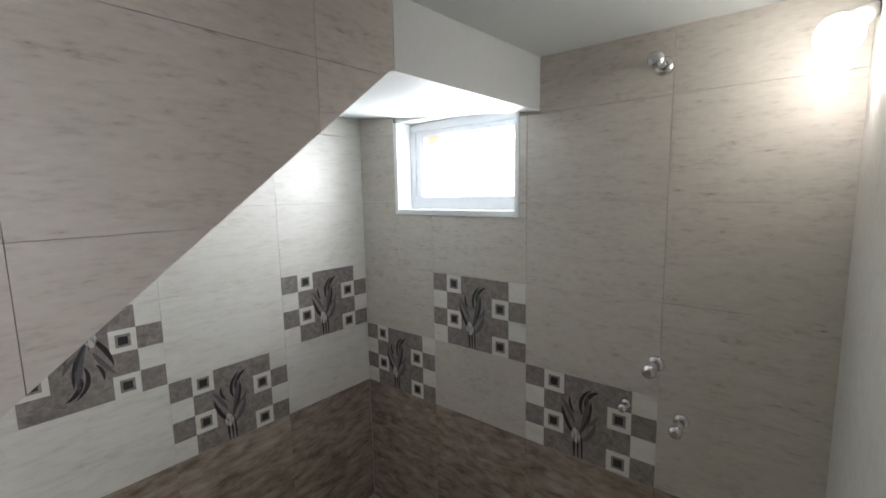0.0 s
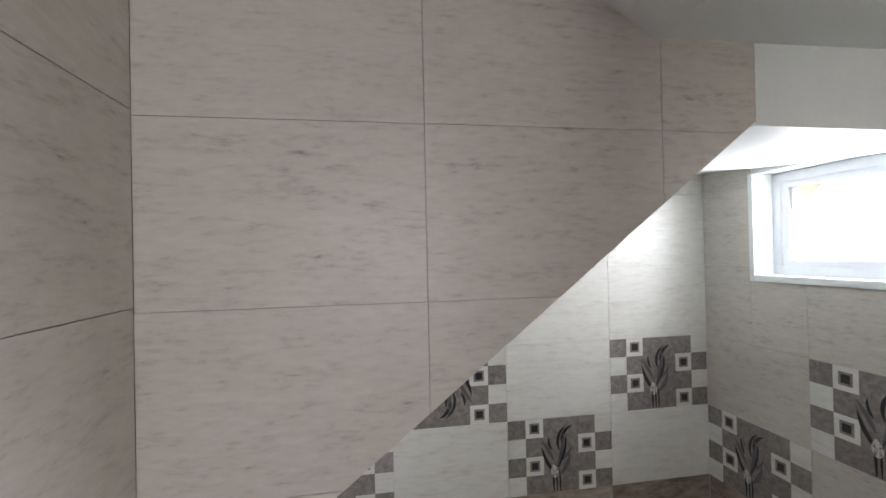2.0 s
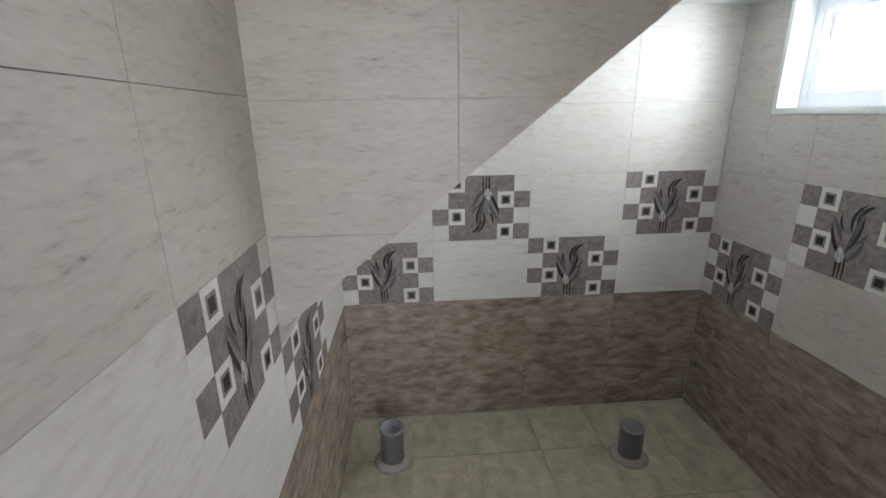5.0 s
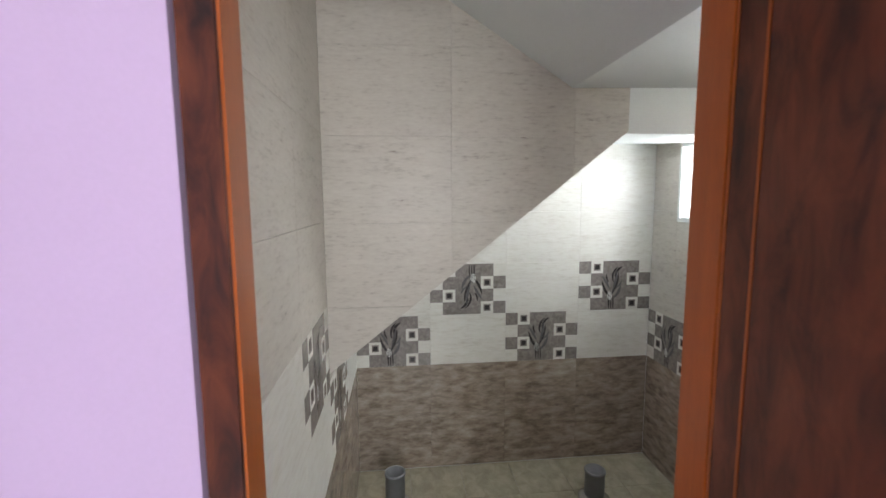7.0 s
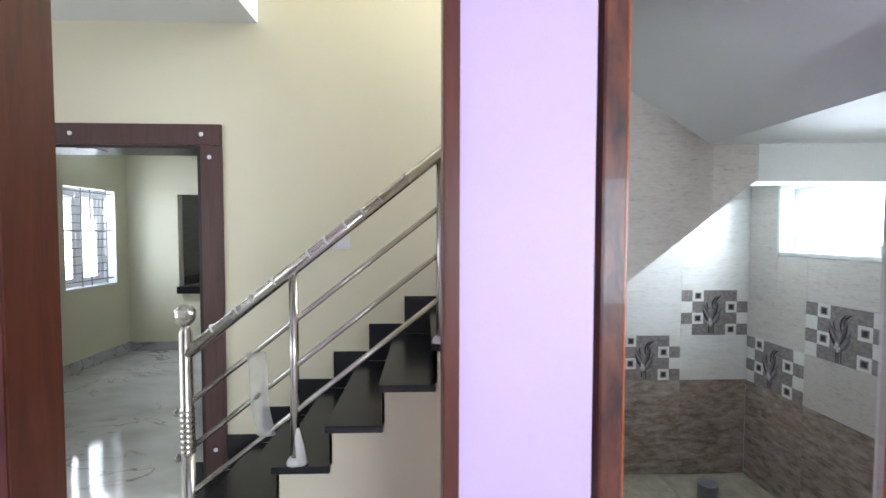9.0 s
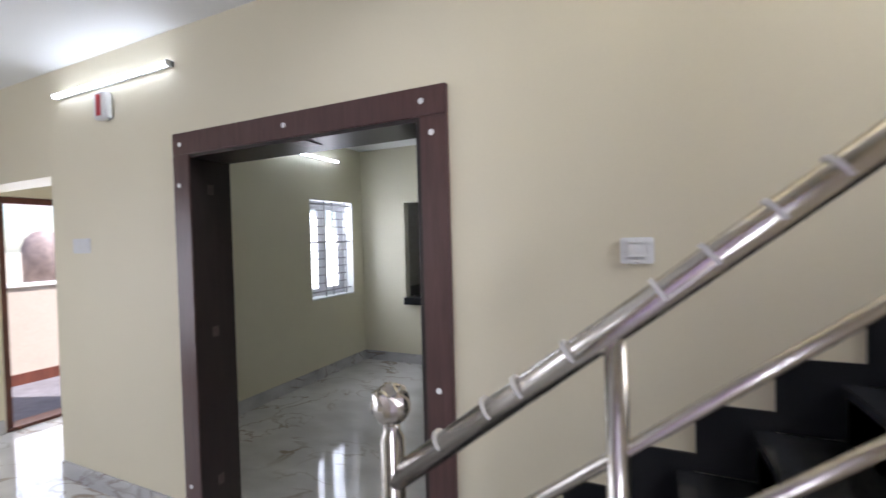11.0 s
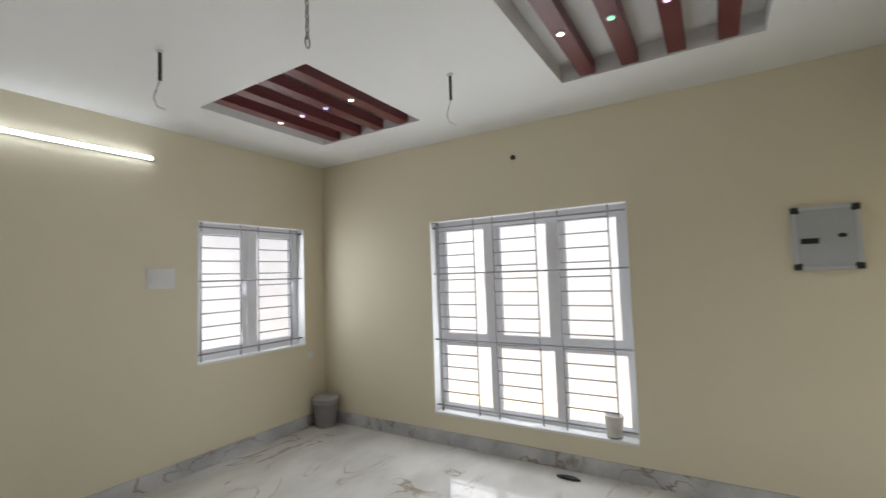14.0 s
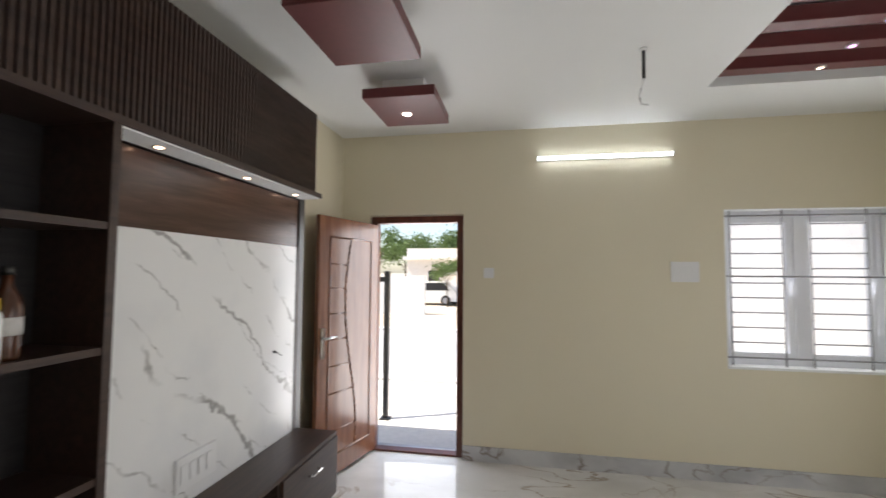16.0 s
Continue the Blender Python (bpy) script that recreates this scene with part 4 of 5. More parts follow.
for x in (2.915, 3.025):
    rod(bm, (x, -0.478, 0.46), (x, -0.505, 0.46), 0.005)
part("handle", bm, CHROME, d, "chrome bar handle")
bm = bmesh.new()
rod(bm, (3.0, -0.185, 1.13), (3.0, -0.2, 1.13), 0.008)
rod(bm, (3.0, -0.2, 1.13), (3.05, -0.21, 1.10), 0.003)
part("cable_end", bm, BLACK, tv, "loose cable")
sock = base("socket_plate", 2.38, YT - 0.1855, 0.72, "white four-module socket plate on the marble panel", "socket")
block("plate", -0.13, 0.13, -0.012, 0.0, -0.075, 0.075, PLASTIC, sock, "", 0.004)
for i in range(4):
    block("module", -0.105 + i * 0.053, -0.105 + i * 0.053 + 0.048, -0.016, -0.012, -0.04, 0.04, PLASTIC, sock, "", 0.002)
bottle = base("bottle", 1.55, YT - 0.24, 1.36, "brown bottle with a white label on the shelf", "bottle")
part("body", lathe([(0.036, 0.0), (0.038, 0.01), (0.038, 0.15), (0.03, 0.18), (0.014, 0.205), (0.014, 0.24)], 20), shader("brown_liquid", (0.07, 0.025, 0.012), 0.15), bottle)
part("label_band", lathe([(0.0385, 0.07), (0.0385, 0.12)], 20), shader("label_white", (0.6, 0.58, 0.55), 0.5, vary=0.2), bottle, "white paper label")
part("cap", lathe([(0.016, 0.238), (0.016, 0.262)], 14), BLACK, bottle)
jar = base("jar", 1.485, YT - 0.26, 1.36, "white plastic jar with a yellow lid", "jar")
part("body", lathe([(0.036, 0.0), (0.038, 0.01), (0.038, 0.13), (0.03, 0.145)], 20), PLASTIC, jar)
part("lid", lathe([(0.032, 0.145), (0.032, 0.175)], 16), shader("yellow_lid", (0.8, 0.6, 0.02), 0.35), jar, "yellow screw lid")

# ---- kitchen beyond the dining room ----
kit = base("kitchen_counter", XK, -2.65, 0, "black granite breakfast counter on a cream half wall", "counter")
block("slab", -0.6, 0.07, -0.398, 0.48, 0.79, 0.885, GRANITE, kit, "", 0.004)
worktop = base("worktop", -6.3, -2.4, 0, "black granite kitchen worktop along the far walls", "worktop")
block("slab", -0.05, 0.55, -1.3, 2.2, 0.84, 0.88, GRANITE, worktop)
block("slab", 0.55, 2.3, -1.3, -0.72, 0.84, 0.88, GRANITE, worktop)
block("panel", 0.0, 0.5, -1.28, 2.2, 0.0, 0.84, BATHWHITE, worktop, "pale tiled base")
DGREY, CHARCOAL = shader("dark_grey_laminate", (0.05, 0.052, 0.058), 0.3), shader("charcoal_gloss", (0.065, 0.068, 0.075), 0.2)
upper = base("wall_cabinet", -6.35, -3.13, 1.47, "dark grey kitchen wall cabinet with glass doors", "cabinet")
block("body", 0.0, 0.33, 0.0, 0.70, 0.0, 0.57, DGREY, upper)
for i in range(2):
    dd = block("door", 0.33, 0.35, 0.01 + i * 0.345, 0.345 + i * 0.345, 0.02, 0.55, CHARCOAL, upper)
    block("pane", 0.35, 0.353, 0.06 + i * 0.345, 0.295 + i * 0.345, 0.08, 0.49, BLACK, dd, "dark glass pane")
loft = base("loft_cabinet", -6.35, -3.0, 2.09, "dark grey loft cabinet above the kitchen wall cabinet", "cabinet")
block("body", 0.0, 0.36, 0.0, 1.2, 0.0, 0.29, DGREY, loft)
for i in range(2):
    block("door", 0.36, 0.378, 0.008 + i * 0.6, 0.592 + i * 0.6, 0.012, 0.278, CHARCOAL, loft)
structure("wall_kitchen_tiles", [(-6.38, -6.375, YD, 0.6, 0.88, 2.3), (-6.37, XK - 0.13, YD + 0.001, YD + 0.006, 0.88, 2.3)], TILEPALE, "grey glazed kitchen wall tiles")

# ---- bathroom fittings ----
def wall_tap(name, x, z, label, category, r=0.016, out=0.05):
    ob = base(name, x, YR, z, label, category)
    part("flange", lathe([(r * 1.9, 0.0), (r * 1.8, 0.006), (r, 0.01)], 16), CHROME, ob).matrix_local = pose(0, 0, 0, 90)
    bm = bmesh.new()
    rod(bm, (0, -0.008, 0), (0, -out, 0), r, 14)
    part("spindle", bm, CHROME, ob)
    part("knob", lathe([(r * 1.3, 0.0), (r * 1.6, 0.008), (r * 1.5, 0.02), (r * 0.7, 0.026)], 16), CHROME, ob).matrix_local = pose(0, -out, 0, 90)
    return ob


wall_tap("shower_arm_outlet", 0.764, 1.935, "capped chrome shower outlet high on the tiled wall", "tap", 0.014, 0.07)
wall_tap("tap_outlet", 0.778, 1.062, "capped chrome tap outlet on the tiled wall", "tap", 0.013, 0.06)
wall_tap("tap_outlet", 0.855, 0.90, "capped chrome tap outlet on the tiled wall", "tap", 0.012, 0.06)
wall_tap("tap_outlet", 0.695, 0.908, "small capped pipe outlet in the patterned tile", "tap", 0.009, 0.02)
blamp = base("bulb_holder", 1.128, YR, 1.90, "angled black holder with a lit bulb and its reflection as a glowing ball", "lamp")
bm = bmesh.new()
rod(bm, (0.085, -0.002, 0.115), (0.050, -0.10, 0.050), 0.010)
part("holder", bm, BLACK, blamp)
bm = bmesh.new()
rod(bm, (0.050, -0.10, 0.050), (0.012, -0.165, 0.010), 0.016, 12, 0.024)
part("bulb_neck", bm, PLASTIC, blamp, "white bulb neck")
BULB_AND_GLINT = glow("lit_bulb_and_glint", (1, 0.98, 0.94), 14)
# the lower, smaller ball models the bulb's reflection in the tile as a glow
for dz, r in ((-0.010, 0.041), (-0.098, 0.024)):
    bm = bmesh.new()
    bmesh.ops.create_uvsphere(bm, u_segments=18, v_segments=12, radius=r, matrix=Matrix.Translation((-0.002, -0.18, dz)))
    part("bulb", bm, BULB_AND_GLINT, blamp, "lit white bulb and its modelled reflection")
for x, y, h in ((-0.26, 0.92, 0.17), (-0.19, 1.995, 0.15)):
    ob = base("waste_pipe", x, y, 0.0, "grey plastic waste pipe stub rising from the floor", "pipe", "waste pipe stubs")
    ob.location.z = 0.011
    part("stub", lathe([(0.052, 0.0), (0.052, h), (0.056, h), (0.056, h + 0.012), (0.047, h + 0.012), (0.047, 0.02)], 26), PIPE, ob)
    part("mortar", lathe([(0.085, 0.0), (0.07, 0.012), (0.053, 0.02)], 22), GROUT, ob, "rough mortar collar")
thing("floor_bathroom", solid([(XB, YL - 0.05), (XI, YL - 0.05), (XI, YR), (XB, YR)], (0.0005, 0.004), "z"), GROUT, "grout bed of the bathroom floor", "floor", "structure")

# ---- outdoors ----
SAND = shader("sandy_ground", (0.52, 0.45, 0.35), 0.95, bump=0.5, scale=9, vary=0.2, big=0.15)
CONC = shader("pale_concrete", (0.74, 0.71, 0.65), 0.9, bump=0.3, scale=20, vary=0.12, big=0.5)
ASPH = shader("grey_road", (0.50, 0.48, 0.45), 0.9, bump=0.3, scale=30, vary=0.15, big=0.4)
PAINT = shader("white_outdoor_paint", (0.72, 0.71, 0.68), 0.8, vary=0.06, scale=6)
OCHRE = shader("ochre_paint", (0.62, 0.40, 0.13), 0.8, vary=0.08, scale=6)
BARK = shader("bark", (0.11, 0.08, 0.055), 0.9, bump=0.6, scale=25, vary=0.3)
LEAVES = shader("leaves", (0.11, 0.17, 0.045), 0.7, vary=0.45, scale=3)
structure("ground", [(-600, 1200, -600, 600, -0.36, -0.30)], SAND, "dry sandy ground", "ground")
structure("pavement", [(XE + 0.23, 7.4, -7, 4.5, -0.30, -0.12)], CONC, "pale concrete forecourt before the door", "pavement")
structure("door_step", [(XE + 0.231, XE + 0.75, -2.3, -0.5, -0.12, -0.02)], CONC, "concrete doorstep", "step")
structure("road", [(8.2, 14.4, -120, 120, -0.30, -0.285)], ASPH, "grey concrete street", "road")
structure("kerb", [(7.9, 8.2, -120, 120, -0.30, -0.20), (14.4, 14.75, -120, 120, -0.30, -0.2)], PAINT, "pale kerb along the street", "kerb")
gate = base("gate_post", 5.64, -0.72, -0.12, "dark steel gate post at the edge of the forecourt", "gate post")
block("post", -0.03, 0.03, -0.03, 0.03, 0.0, 1.75, BLACK, gate)
block("foot", -0.06, 0.06, -0.06, 0.06, 0.0, 0.02, BLACK, gate)
block("arm", -0.02, 0.02, 0.031, 0.2, 1.62, 1.68, BLACK, gate)
structure("compound_wall_far", [(20.2, 20.4, 2.1, 12, -0.3, 1.45)], PAINT, "long white compound wall across the street", "wall")
# added sunlit backdrop: its white stands in for the glare behind window_2
structure("white_backdrop_wall", [(7.5, 7.68, -9.0, -2.9, -0.3, 2.7)], shader("backdrop_white", (0.68, 0.68, 0.67), 0.8, vary=0.05, scale=5), "white backdrop wall added outside to make the window view bright", "wall")
balc = base("parapet", 0, 0, 0, "cream parapet wall of the side yard", "wall", kind="structure")
structure("neighbour_wall", [(0.9, 5.2, -8.3, -8.1, -0.3, 6.0)], shader("bright_white_plaster", (0.66, 0.66, 0.65), 0.8, vary=0.04, scale=5), "tall white wall of the neighbouring house", "wall")
block("masonry", -4.0, 0.9, -7.4, -7.25, -0.05, 1.18, shader("peach_plaster", (0.46, 0.39, 0.32), 0.85, bump=0.2, scale=30, vary=0.06), balc)
block("cap", -4.0, 0.9, -7.43, -7.22, 1.18, 1.22, PAINT, balc, "white cap")
block("band", -4.0, 0.9, -7.25, -7.24, -0.05, 0.1, CHOCO, balc, "dark brown band")
structure("side_yard", [(-4.0, 0.9, -7.25, YW - 0.231, -0.12, -0.04)], shader("dark_yard_stone", (0.16, 0.15, 0.16), 0.7, vary=0.2, scale=12), "dark floor of the side yard", "pavement")


tank = base("water_tank", -3.3, -10.9, -0.3, "grey domed water tank on a stand beyond the parapet", "water tank")
part("body", lathe([(0.46, 1.5), (0.47, 2.25), (0.40, 2.45), (0.22, 2.6), (0.05, 2.64)], 24), shader("weathered_tank", (0.26, 0.20, 0.18), 0.7, vary=0.3, scale=6), tank)
part("stand", lathe([(0.55, 0.0), (0.55, 1.5)], 12), CONC, tank, "concrete stand")
tank.scale = (0.7, 0.7, 0.88)


def house(x, y, w, d, h, body, label):
    ob = base("house", x, y, -0.3, label, "house", "houses across the street")
    block("wall", 0, d, 0, w, 0, h, body, ob)
    block("roof", -0.3, d + 0.3, -0.3, w + 0.3, h, h + 0.25, PAINT, ob)
    block("parapet", 0.0, 0.15, 0.0, w, h + 0.25, h + 0.95, body, ob)
    k = max(1, int(w // 2.6))
    for f in range(int(h // 2.9)):
        for i in range(k):
            yy = (i + 0.5) * w / k
            wd = block("window", -0.03, 0.0, yy - 0.55, yy + 0.55, f * 3 + 1.0, f * 3 + 2.2, PAINT, ob, "white window")
            block("pane", -0.04, -0.03, yy - 0.47, yy + 0.47, f * 3 + 1.08, f * 3 + 2.12, BLACK, wd)
    return ob


house(29, -9.0, 10.5, 8, 5.2, OCHRE, "two storey ochre house with white trim")
house(36, 2.6, 4.6, 5, 3.0, PAINT, "single storey white house behind trees")
house(36, 16, 10, 8, 6.2, PAINT, "two storey white house")
house(14, -40, 12, 9, 6.2, PAINT, "two storey white house down the street")


def tree(x, y, h, r, seed):
    rnd = random.Random(seed)
    ob = base("tree", x, y, -0.3, "leafy green tree with a bare trunk", "tree", "trees along the street")
    bm = bmesh.new()
    rod(bm, (0, 0, 0), (0.05, 0.03, h * 0.55), 0.05 * h / 3, 8, 0.03 * h / 3)
    ends = []
    for i in range(8):
        a = 2 * math.pi * i / 8 + rnd.uniform(-0.3, 0.3)
        e = (r * 0.65 * math.cos(a), r * 0.65 * math.sin(a), h * rnd.uniform(0.6, 0.95))
        rod(bm, (0.05, 0.03, h * rnd.uniform(0.35, 0.55)), e, 0.02 * h / 3, 6, 0.006)
        ends.append(Vector(e))
    part("trunk", bm, BARK, ob)
    vs, fs = [], []
    for i in range(2200):
        c = rnd.choice(ends) + Vector((rnd.gauss(0, 1), rnd.gauss(0, 1), rnd.gauss(0, 0.8))) * r * 0.23
        q = Euler((rnd.uniform(0, 6), rnd.uniform(0, 6), rnd.uniform(0, 6)))
        s = r * rnd.uniform(0.04, 0.08)
        for p in ((-s, 0, 0), (0, -s * 0.5, 0.2 * s), (s, 0, 0), (0, s * 0.5, 0.2 * s)):
            w = Vector(p)
            w.rotate(q)
            vs.append(tuple(c + w))
        fs.append(tuple(range(len(vs) - 4, len(vs))))
    me = bpy.data.meshes.new("crown")
    me.from_pydata(vs, [], fs)
    me.materials.append(LEAVES)
    o = new("crown", me)
    o.parent = ob
    tagged(o, kind="stuff")


for i, (x, y, h, r) in enumerate(((25.2, 1.9, 2.5, 0.95), (45, 6.5, 5.6, 2.4), (44, 9.5, 5.2, 2.4), (47, 3.5, 6.0, 2.6), (46, 13, 6.5, 2.6), (27.6, 0.4, 1.8, 0.8), (-1.6, -14, 3.2, 1.3), (24, 12, 4.5, 1.8), (6.5, -22, 5, 2.2))):
    tree(x, y, h, r, i)
car = base("car", 26.8, 3.1, -0.3, "small white hatchback parked across the street", "car", rz=80)
part("body", solid([(-1.8, 0.25), (1.8, 0.25), (1.85, 0.7), (1.1, 0.85), (0.55, 1.4), (-1.1, 1.42), (-1.7, 0.9), (-1.85, 0.6)], (-0.8, 0.8), "y"), PAINT, car)
for s in (-1, 1):
    part("side_window", solid([(0.85, 0.87), (0.45, 1.32), (-1.0, 1.33), (-1.4, 0.9)], (s * 0.80, s * 0.81), "y"), BLACK, car, "dark side glass")
    for x in (-1.15, 1.2):
        w = part("wheel", lathe([(0.3, -0.1), (0.31, 0.1)], 20), BLACK, car)
        w.matrix_local = pose(x, s * 0.75, 0.31, 90)
        part("rim", lathe([(0.18, -0.11), (0.18, 0.11)], 14), GRILL, w)

# ---- bathroom tiles, piece by piece ----
JT = 0.0005
ROWS_Z = [0.012, 0.355, 0.655, 0.955, 1.255, 1.555, 1.855, 2.155, 2.455, 2.755]
TILE_T = 0.009
mesh_store = {}


def plain_mesh(w, h, mat):
    """One tile: local x along its width, z up, face towards -y, with a narrow chamfer."""
    key = (round(w, 4), round(h, 4), mat.name)
    if key not in mesh_store:
        bm = bmesh.new()
        c = 0.0007
        back = [bm.verts.new((x, 0, z)) for x, z in ((JT, JT), (w - JT, JT), (w - JT, h - JT), (JT, h - JT))]
        mid = [bm.verts.new((v.co.x, -TILE_T + c, v.co.z)) for v in back]
        top = [bm.verts.new((x, -TILE_T, z)) for x, z in ((JT + c, JT + c), (w - JT - c, JT + c), (w - JT - c, h - JT - c), (JT + c, h - JT - c))]
        for a, b in ((back, mid), (mid, top)):
            for i in range(4):
                j = (i + 1) % 4
                bm.faces.new((a[i], a[j], b[j], b[i]))
        bm.faces.new(top)
        mesh_store[key] = mesh("tile", bm, mat)
    return mesh_store[key]


def flower_mesh():
    """The printed tile: ivory ground, taupe chequers, framed dark squares and a spray of leaves."""
    bm = bmesh.new()
    W, H, q = 0.45, 0.30, 0.075
    box(bm, JT, W - JT, -TILE_T, 0, JT, H - JT, 0)
    def cell(c, r, inset, lift, mi, wide=1, tall=1):
        x0, z1 = c * q + inset, H - r * q - inset
        x1, z0 = (c + wide) * q - inset, H - (r + tall) * q + inset
        x0, x1, z0, z1 = max(x0, JT + 0.0005), min(x1, W - JT - 0.0005), max(z0, JT + 0.0005), min(z1, H - JT - 0.0005)
        box(bm, x0, x1, -TILE_T - lift, -TILE_T, z0, z1, mi)
    cell(2, 0, 0, 0.0003, 1, 2, 4)
    for c, r in ((0, 0), (0, 2), (1, 1), (1, 3), (4, 0), (4, 2), (5, 1), (5, 3)):
        cell(c, r, 0.0, 0.0003, 1)
    for c, r in ((1, 0), (1, 2), (4, 1), (4, 3)):
        cell(c, r, 0.0165, 0.0005, 1)
        cell(c, r, 0.024, 0.0010, 2)
    def blade(x, z, ang, L, bend, wid, mi):
        n, left, right = 7, [], []
        px, pz, a = x, z, ang
        for i in range(n + 1):
            t = i / n
            wd = 1.25 * wid * math.sin(math.pi * min(1, 0.08 + t * 0.92)) ** 0.8
            nx, nz = -math.sin(a), math.cos(a)
            left.append((px + nx * wd, pz + nz * wd))
            right.append((px - nx * wd, pz - nz * wd))
            px, pz = px + math.cos(a) * L / n, pz + math.sin(a) * L / n
            a += bend / n
        def put(p):
            return bm.verts.new((min(max(p[0], q * 1.75), q * 4.1), -TILE_T - 0.0014, min(max(p[1], 0.004), H - 0.004)))
        lv, rv = [put(p) for p in left], [put(p) for p in right]
        for i in range(n):
            try:
                f = bm.faces.new((lv[i], lv[i + 1], rv[i + 1], rv[i]))
                f.material_index = mi
            except ValueError:
                pass
    cx = q * 2.62
    for dx, L, w in ((-0.006, 0.10, 0.0035), (0.008, 0.12, 0.003), (0.022, 0.09, 0.003)):
        blade(cx + dx, 0.004, 1.57, L, 0.1, w, 2)
    for x, z, a, L, b, w, mi in ((cx + 0.01, 0.09, 1.2, 0.17, 0.5, 0.008, 4), (cx, 0.08, 2.3, 0.12, -0.6, 0.006, 2), (cx + 0.02, 0.07, 0.7, 0.10, 0.9, 0.007, 4),
                                 (cx + 0.012, 0.10, 1.0, 0.14, 0.7, 0.005, 2), (cx + 0.02, 0.17, 1.9, 0.11, -1.5, 0.005, 2), (cx + 0.03, 0.2, 1.5, 0.085, -1.3, 0.006, 2),
                                 (cx - 0.005, 0.13, 2.0, 0.10, 0.3, 0.006, 4), (cx + 0.03, 0.13, 0.5, 0.07, 0.9, 0.005, 4), (cx - 0.01, 0.17, 2.2, 0.06, -0.9, 0.004, 2),
                                 (cx, 0.06, 1.6, 0.055, 0.2, 0.013, 5)):
        blade(x, z, a, L, b, w, mi)
    return mesh("patterned_tile", bm, [TILEPALE, PGREY, PDARK, PWHITE, PLEAF, PBUD])


FLOWER = flower_mesh()


def put_tile(owner, m, w, h, mat, flower=False, flip=False):
    ob = new("patterned_tile" if flower else "tile", FLOWER if flower else plain_mesh(w, h, mat))
    if flower:
        m = m @ Matrix.Diagonal((w / 0.45, 1, h / 0.30, 1))
        if flip:
            m = m @ pose(0.45, 0, 0.30, 0, 180, 0)
    ob.parent = owner
    ob.matrix_local = m
    return ob


def tiled(name, label, origin, seams, zs, flowers, skip=None, flips=(), pale=lambda i, j: False, left_out=lambda i, j: False):
    """Tiles on a wall: origin is the pose whose x runs along the wall, facing its -y; seams are distances along it."""
    owner = thing(name, solid([(seams[0], zs[0]), (seams[-1], zs[0]), (seams[-1], zs[-1]), (seams[0], zs[-1])] if skip is None else skip, (-0.002, 0.006), "y"), GROUT, label, "wall", "structure")
    owner.matrix_world = origin
    for i, (a, b) in enumerate(zip(seams, seams[1:])):
        for j, (u, v) in enumerate(zip(zs, zs[1:])):
            if left_out(i, j):
                continue
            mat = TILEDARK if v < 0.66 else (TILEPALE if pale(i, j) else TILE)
            put_tile(owner, pose(a, -0.002, u), b - a, v - u, mat, (i, j) in flowers, (i, j) in flips)
    return owner


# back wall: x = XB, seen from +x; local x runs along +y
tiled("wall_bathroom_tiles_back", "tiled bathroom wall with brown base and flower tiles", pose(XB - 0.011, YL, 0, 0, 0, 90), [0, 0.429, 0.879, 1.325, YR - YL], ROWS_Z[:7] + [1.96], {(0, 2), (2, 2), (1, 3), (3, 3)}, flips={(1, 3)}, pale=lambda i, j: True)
# window wall: y = YR, seen from -y; local x runs along +x
wtiles = thing("wall_bathroom_tiles_window", solid([(XB, 0), (XI, 0), (XI, 1.5), (XB, 1.5)], (YR + 0.009, YR + 0.0115), "y"), GROUT, "beige tiled bathroom wall with flower tiles below a window", "wall", "structure")
for i, (a, b) in enumerate(((XB, -0.115), (-0.115, 0.333), (0.333, 0.79), (0.79, XI))):
    for j, (u, v) in enumerate(zip(ROWS_Z, ROWS_Z[1:])):
        if u > 2.0:
            continue
        v = min(v, 2.04)
        spans = [(a, b, u, v)]
        if i < 2 and u > 1.25:
            v = min(v, 1.95)
            lo, hi = BWIN[0] - 0.015, BWIN[1] + 0.012
            if i == 0:
                spans = [(a, lo, u, v), (lo, b, u, min(v, 1.497))]
            elif i == 1:
                spans = [(a, b, u, min(v, 1.497)), (hi, b, max(u, 1.497), v)]
            spans = [s for s in spans if s[3] - s[2] > 0.02]
        for p, q, s, t in spans:
            put_tile(wtiles, pose(p, YR + 0.009, s), q - p, t - s, TILEDARK if t < 0.66 else TILE, (i, j) in {(0, 2), (2, 2), (1, 3)})
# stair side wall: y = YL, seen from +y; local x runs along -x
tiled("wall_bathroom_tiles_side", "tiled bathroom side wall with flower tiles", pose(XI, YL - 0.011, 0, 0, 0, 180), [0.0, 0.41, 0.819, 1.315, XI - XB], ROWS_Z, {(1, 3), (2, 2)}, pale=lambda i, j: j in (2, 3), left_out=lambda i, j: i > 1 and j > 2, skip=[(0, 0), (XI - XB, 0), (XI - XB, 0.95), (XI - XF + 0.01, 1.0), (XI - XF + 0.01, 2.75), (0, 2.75)])


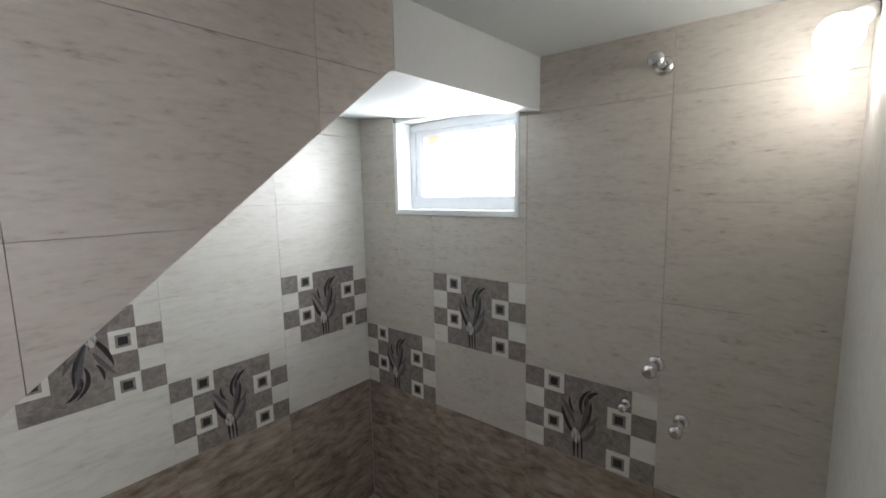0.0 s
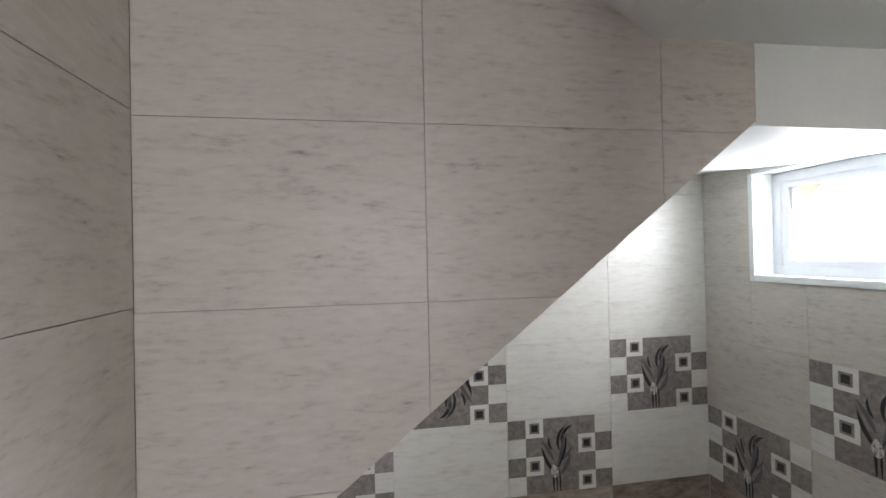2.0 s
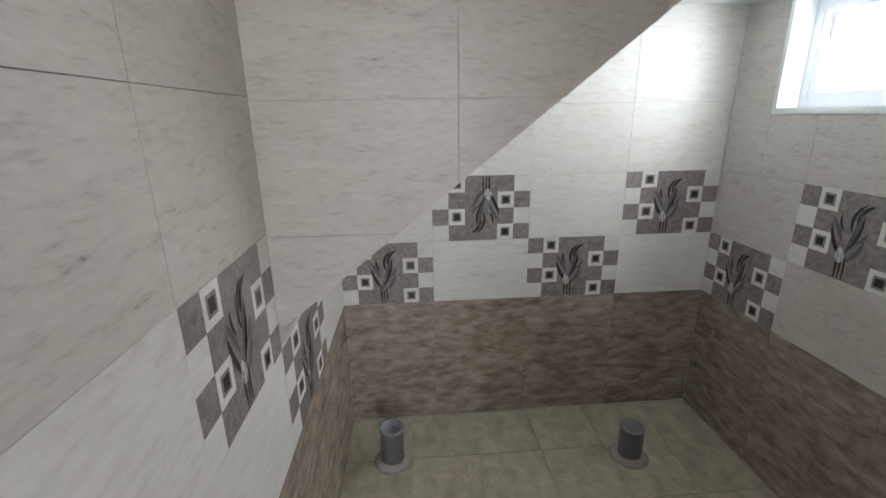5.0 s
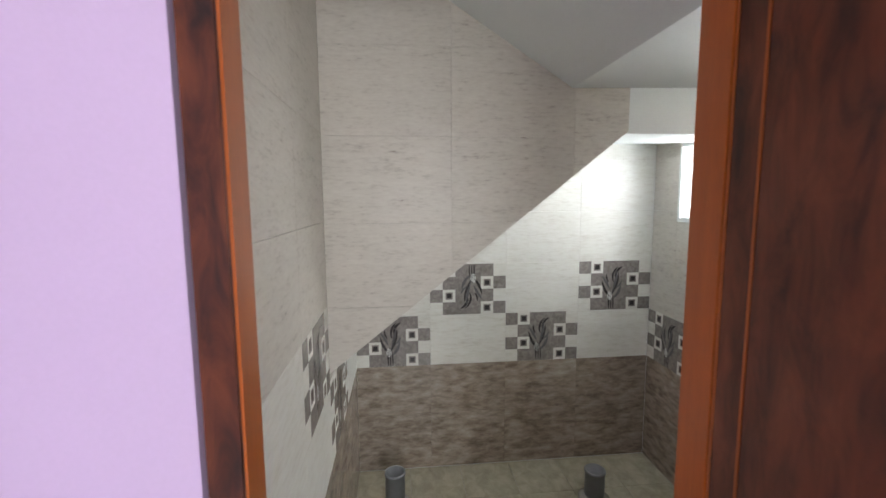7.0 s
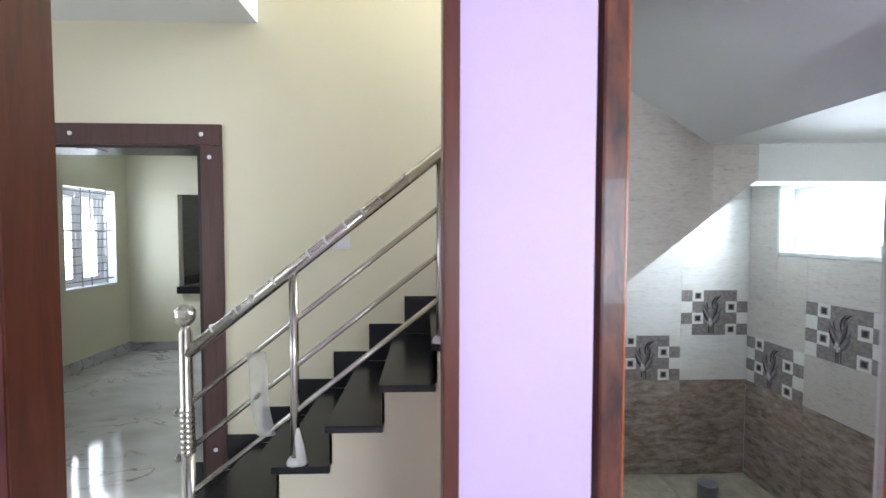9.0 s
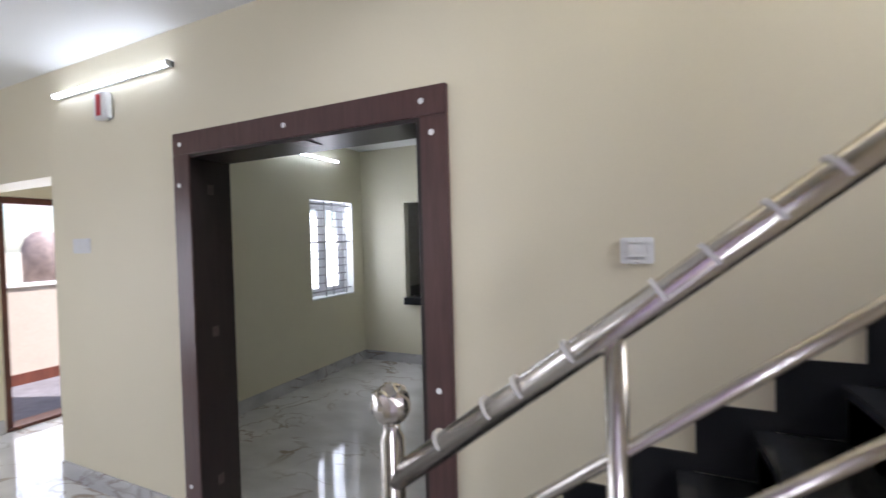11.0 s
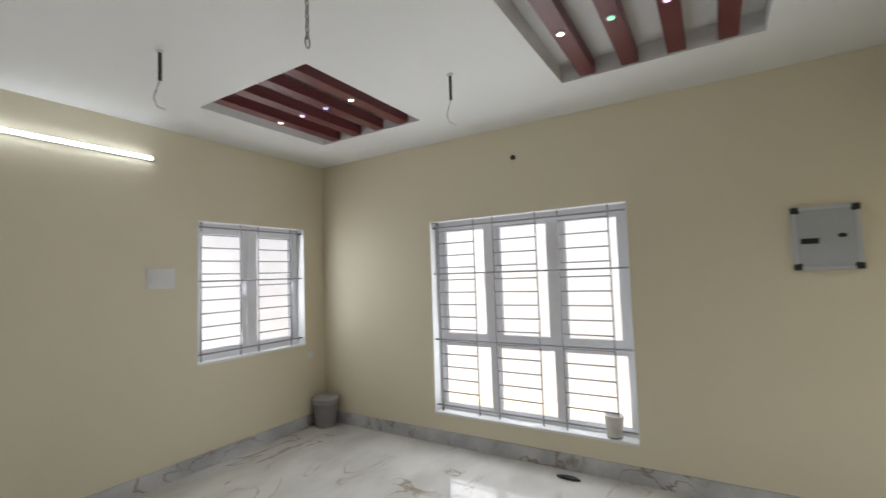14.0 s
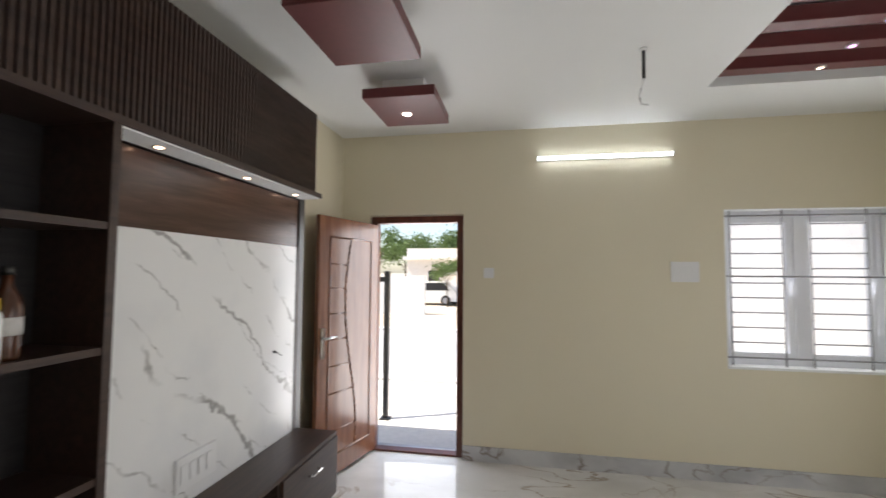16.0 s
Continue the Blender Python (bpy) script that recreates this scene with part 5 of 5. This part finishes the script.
def clip(poly, f):
    out = []
    for a, b in zip(poly, poly[1:] + poly[:1]):
        fa, fb = f(a), f(b)
        if fa >= 0:
            out.append(a)
        if (fa >= 0) != (fb >= 0):
            t = fa / (fa - fb)
            out.append((a[0] + t * (b[0] - a[0]), a[1] + t * (b[1] - a[1])))
    return out


face = thing("wall_stair_face", solid([(1.80, 1.87), (1.808, 1.87), (1.808, 2.03), (1.80, 2.03)], (XF - 0.012, XF - 0.008), "x"), BATHWHITE, "beige tiled hanging face of the stair above the alcove", "wall", "structure")
for a, b in ((YL, 1.154), (1.154, 1.599), (1.599, 1.80)):
    for u, v in [(z0 - 0.008, z1 - 0.008) for z0, z1 in zip(ROWS_Z, ROWS_Z[1:])]:
        p = [(a + JT, u + JT), (b - JT, u + JT), (b - JT, v - JT), (a + JT, v - JT)]
        p = clip(p, lambda c: c[1] - soffit(c[0]))
        if p:
            p = clip(p, (lambda c: 2.03 - c[1]) if a > 1.5 else (lambda c: 2.026 + 0.63 * max(0, 1.587 - c[0]) - c[1]))
        if len(p) > 2:
            cy, cz = a, u
            # local x along the wall so the grain runs level
            bm = solid([(c[0] - cy, c[1] - cz) for c in p], (-TILE_T, 0.0), "y")
            o = part("tile", bm, TILE, face)
            o.matrix_local = pose(XF - TILE_T, cy, cz, 0, 0, 90)
bfloor = thing("bathroom_floor_tiles", solid([(XB, YL), (XI, YL), (XI, YR), (XB, YR)], (0.0045, 0.006), "z"), GROUT, "olive beige tiled bathroom floor", "floor", "structure")
fm = {}
for i in range(6):
    for j in range(6):
        x0, y0 = XB + 0.3 * i, YL + 0.3 * j
        w, d = min(0.3, XI - x0), min(0.3, YR - y0)
        if w < 0.02 or d < 0.02:
            continue
        if (round(w, 3), round(d, 3)) not in fm:
            bm = bmesh.new()
            box(bm, 0.0015, w - 0.0015, 0.0015, d - 0.0015, 0.006, 0.011)
            fm[(round(w, 3), round(d, 3))] = mesh("floor_tile", bm, FLOORTILE)
        o = new("floor_tile", fm[(round(w, 3), round(d, 3))])
        o.parent = bfloor
        o.location = (x0, y0, 0)
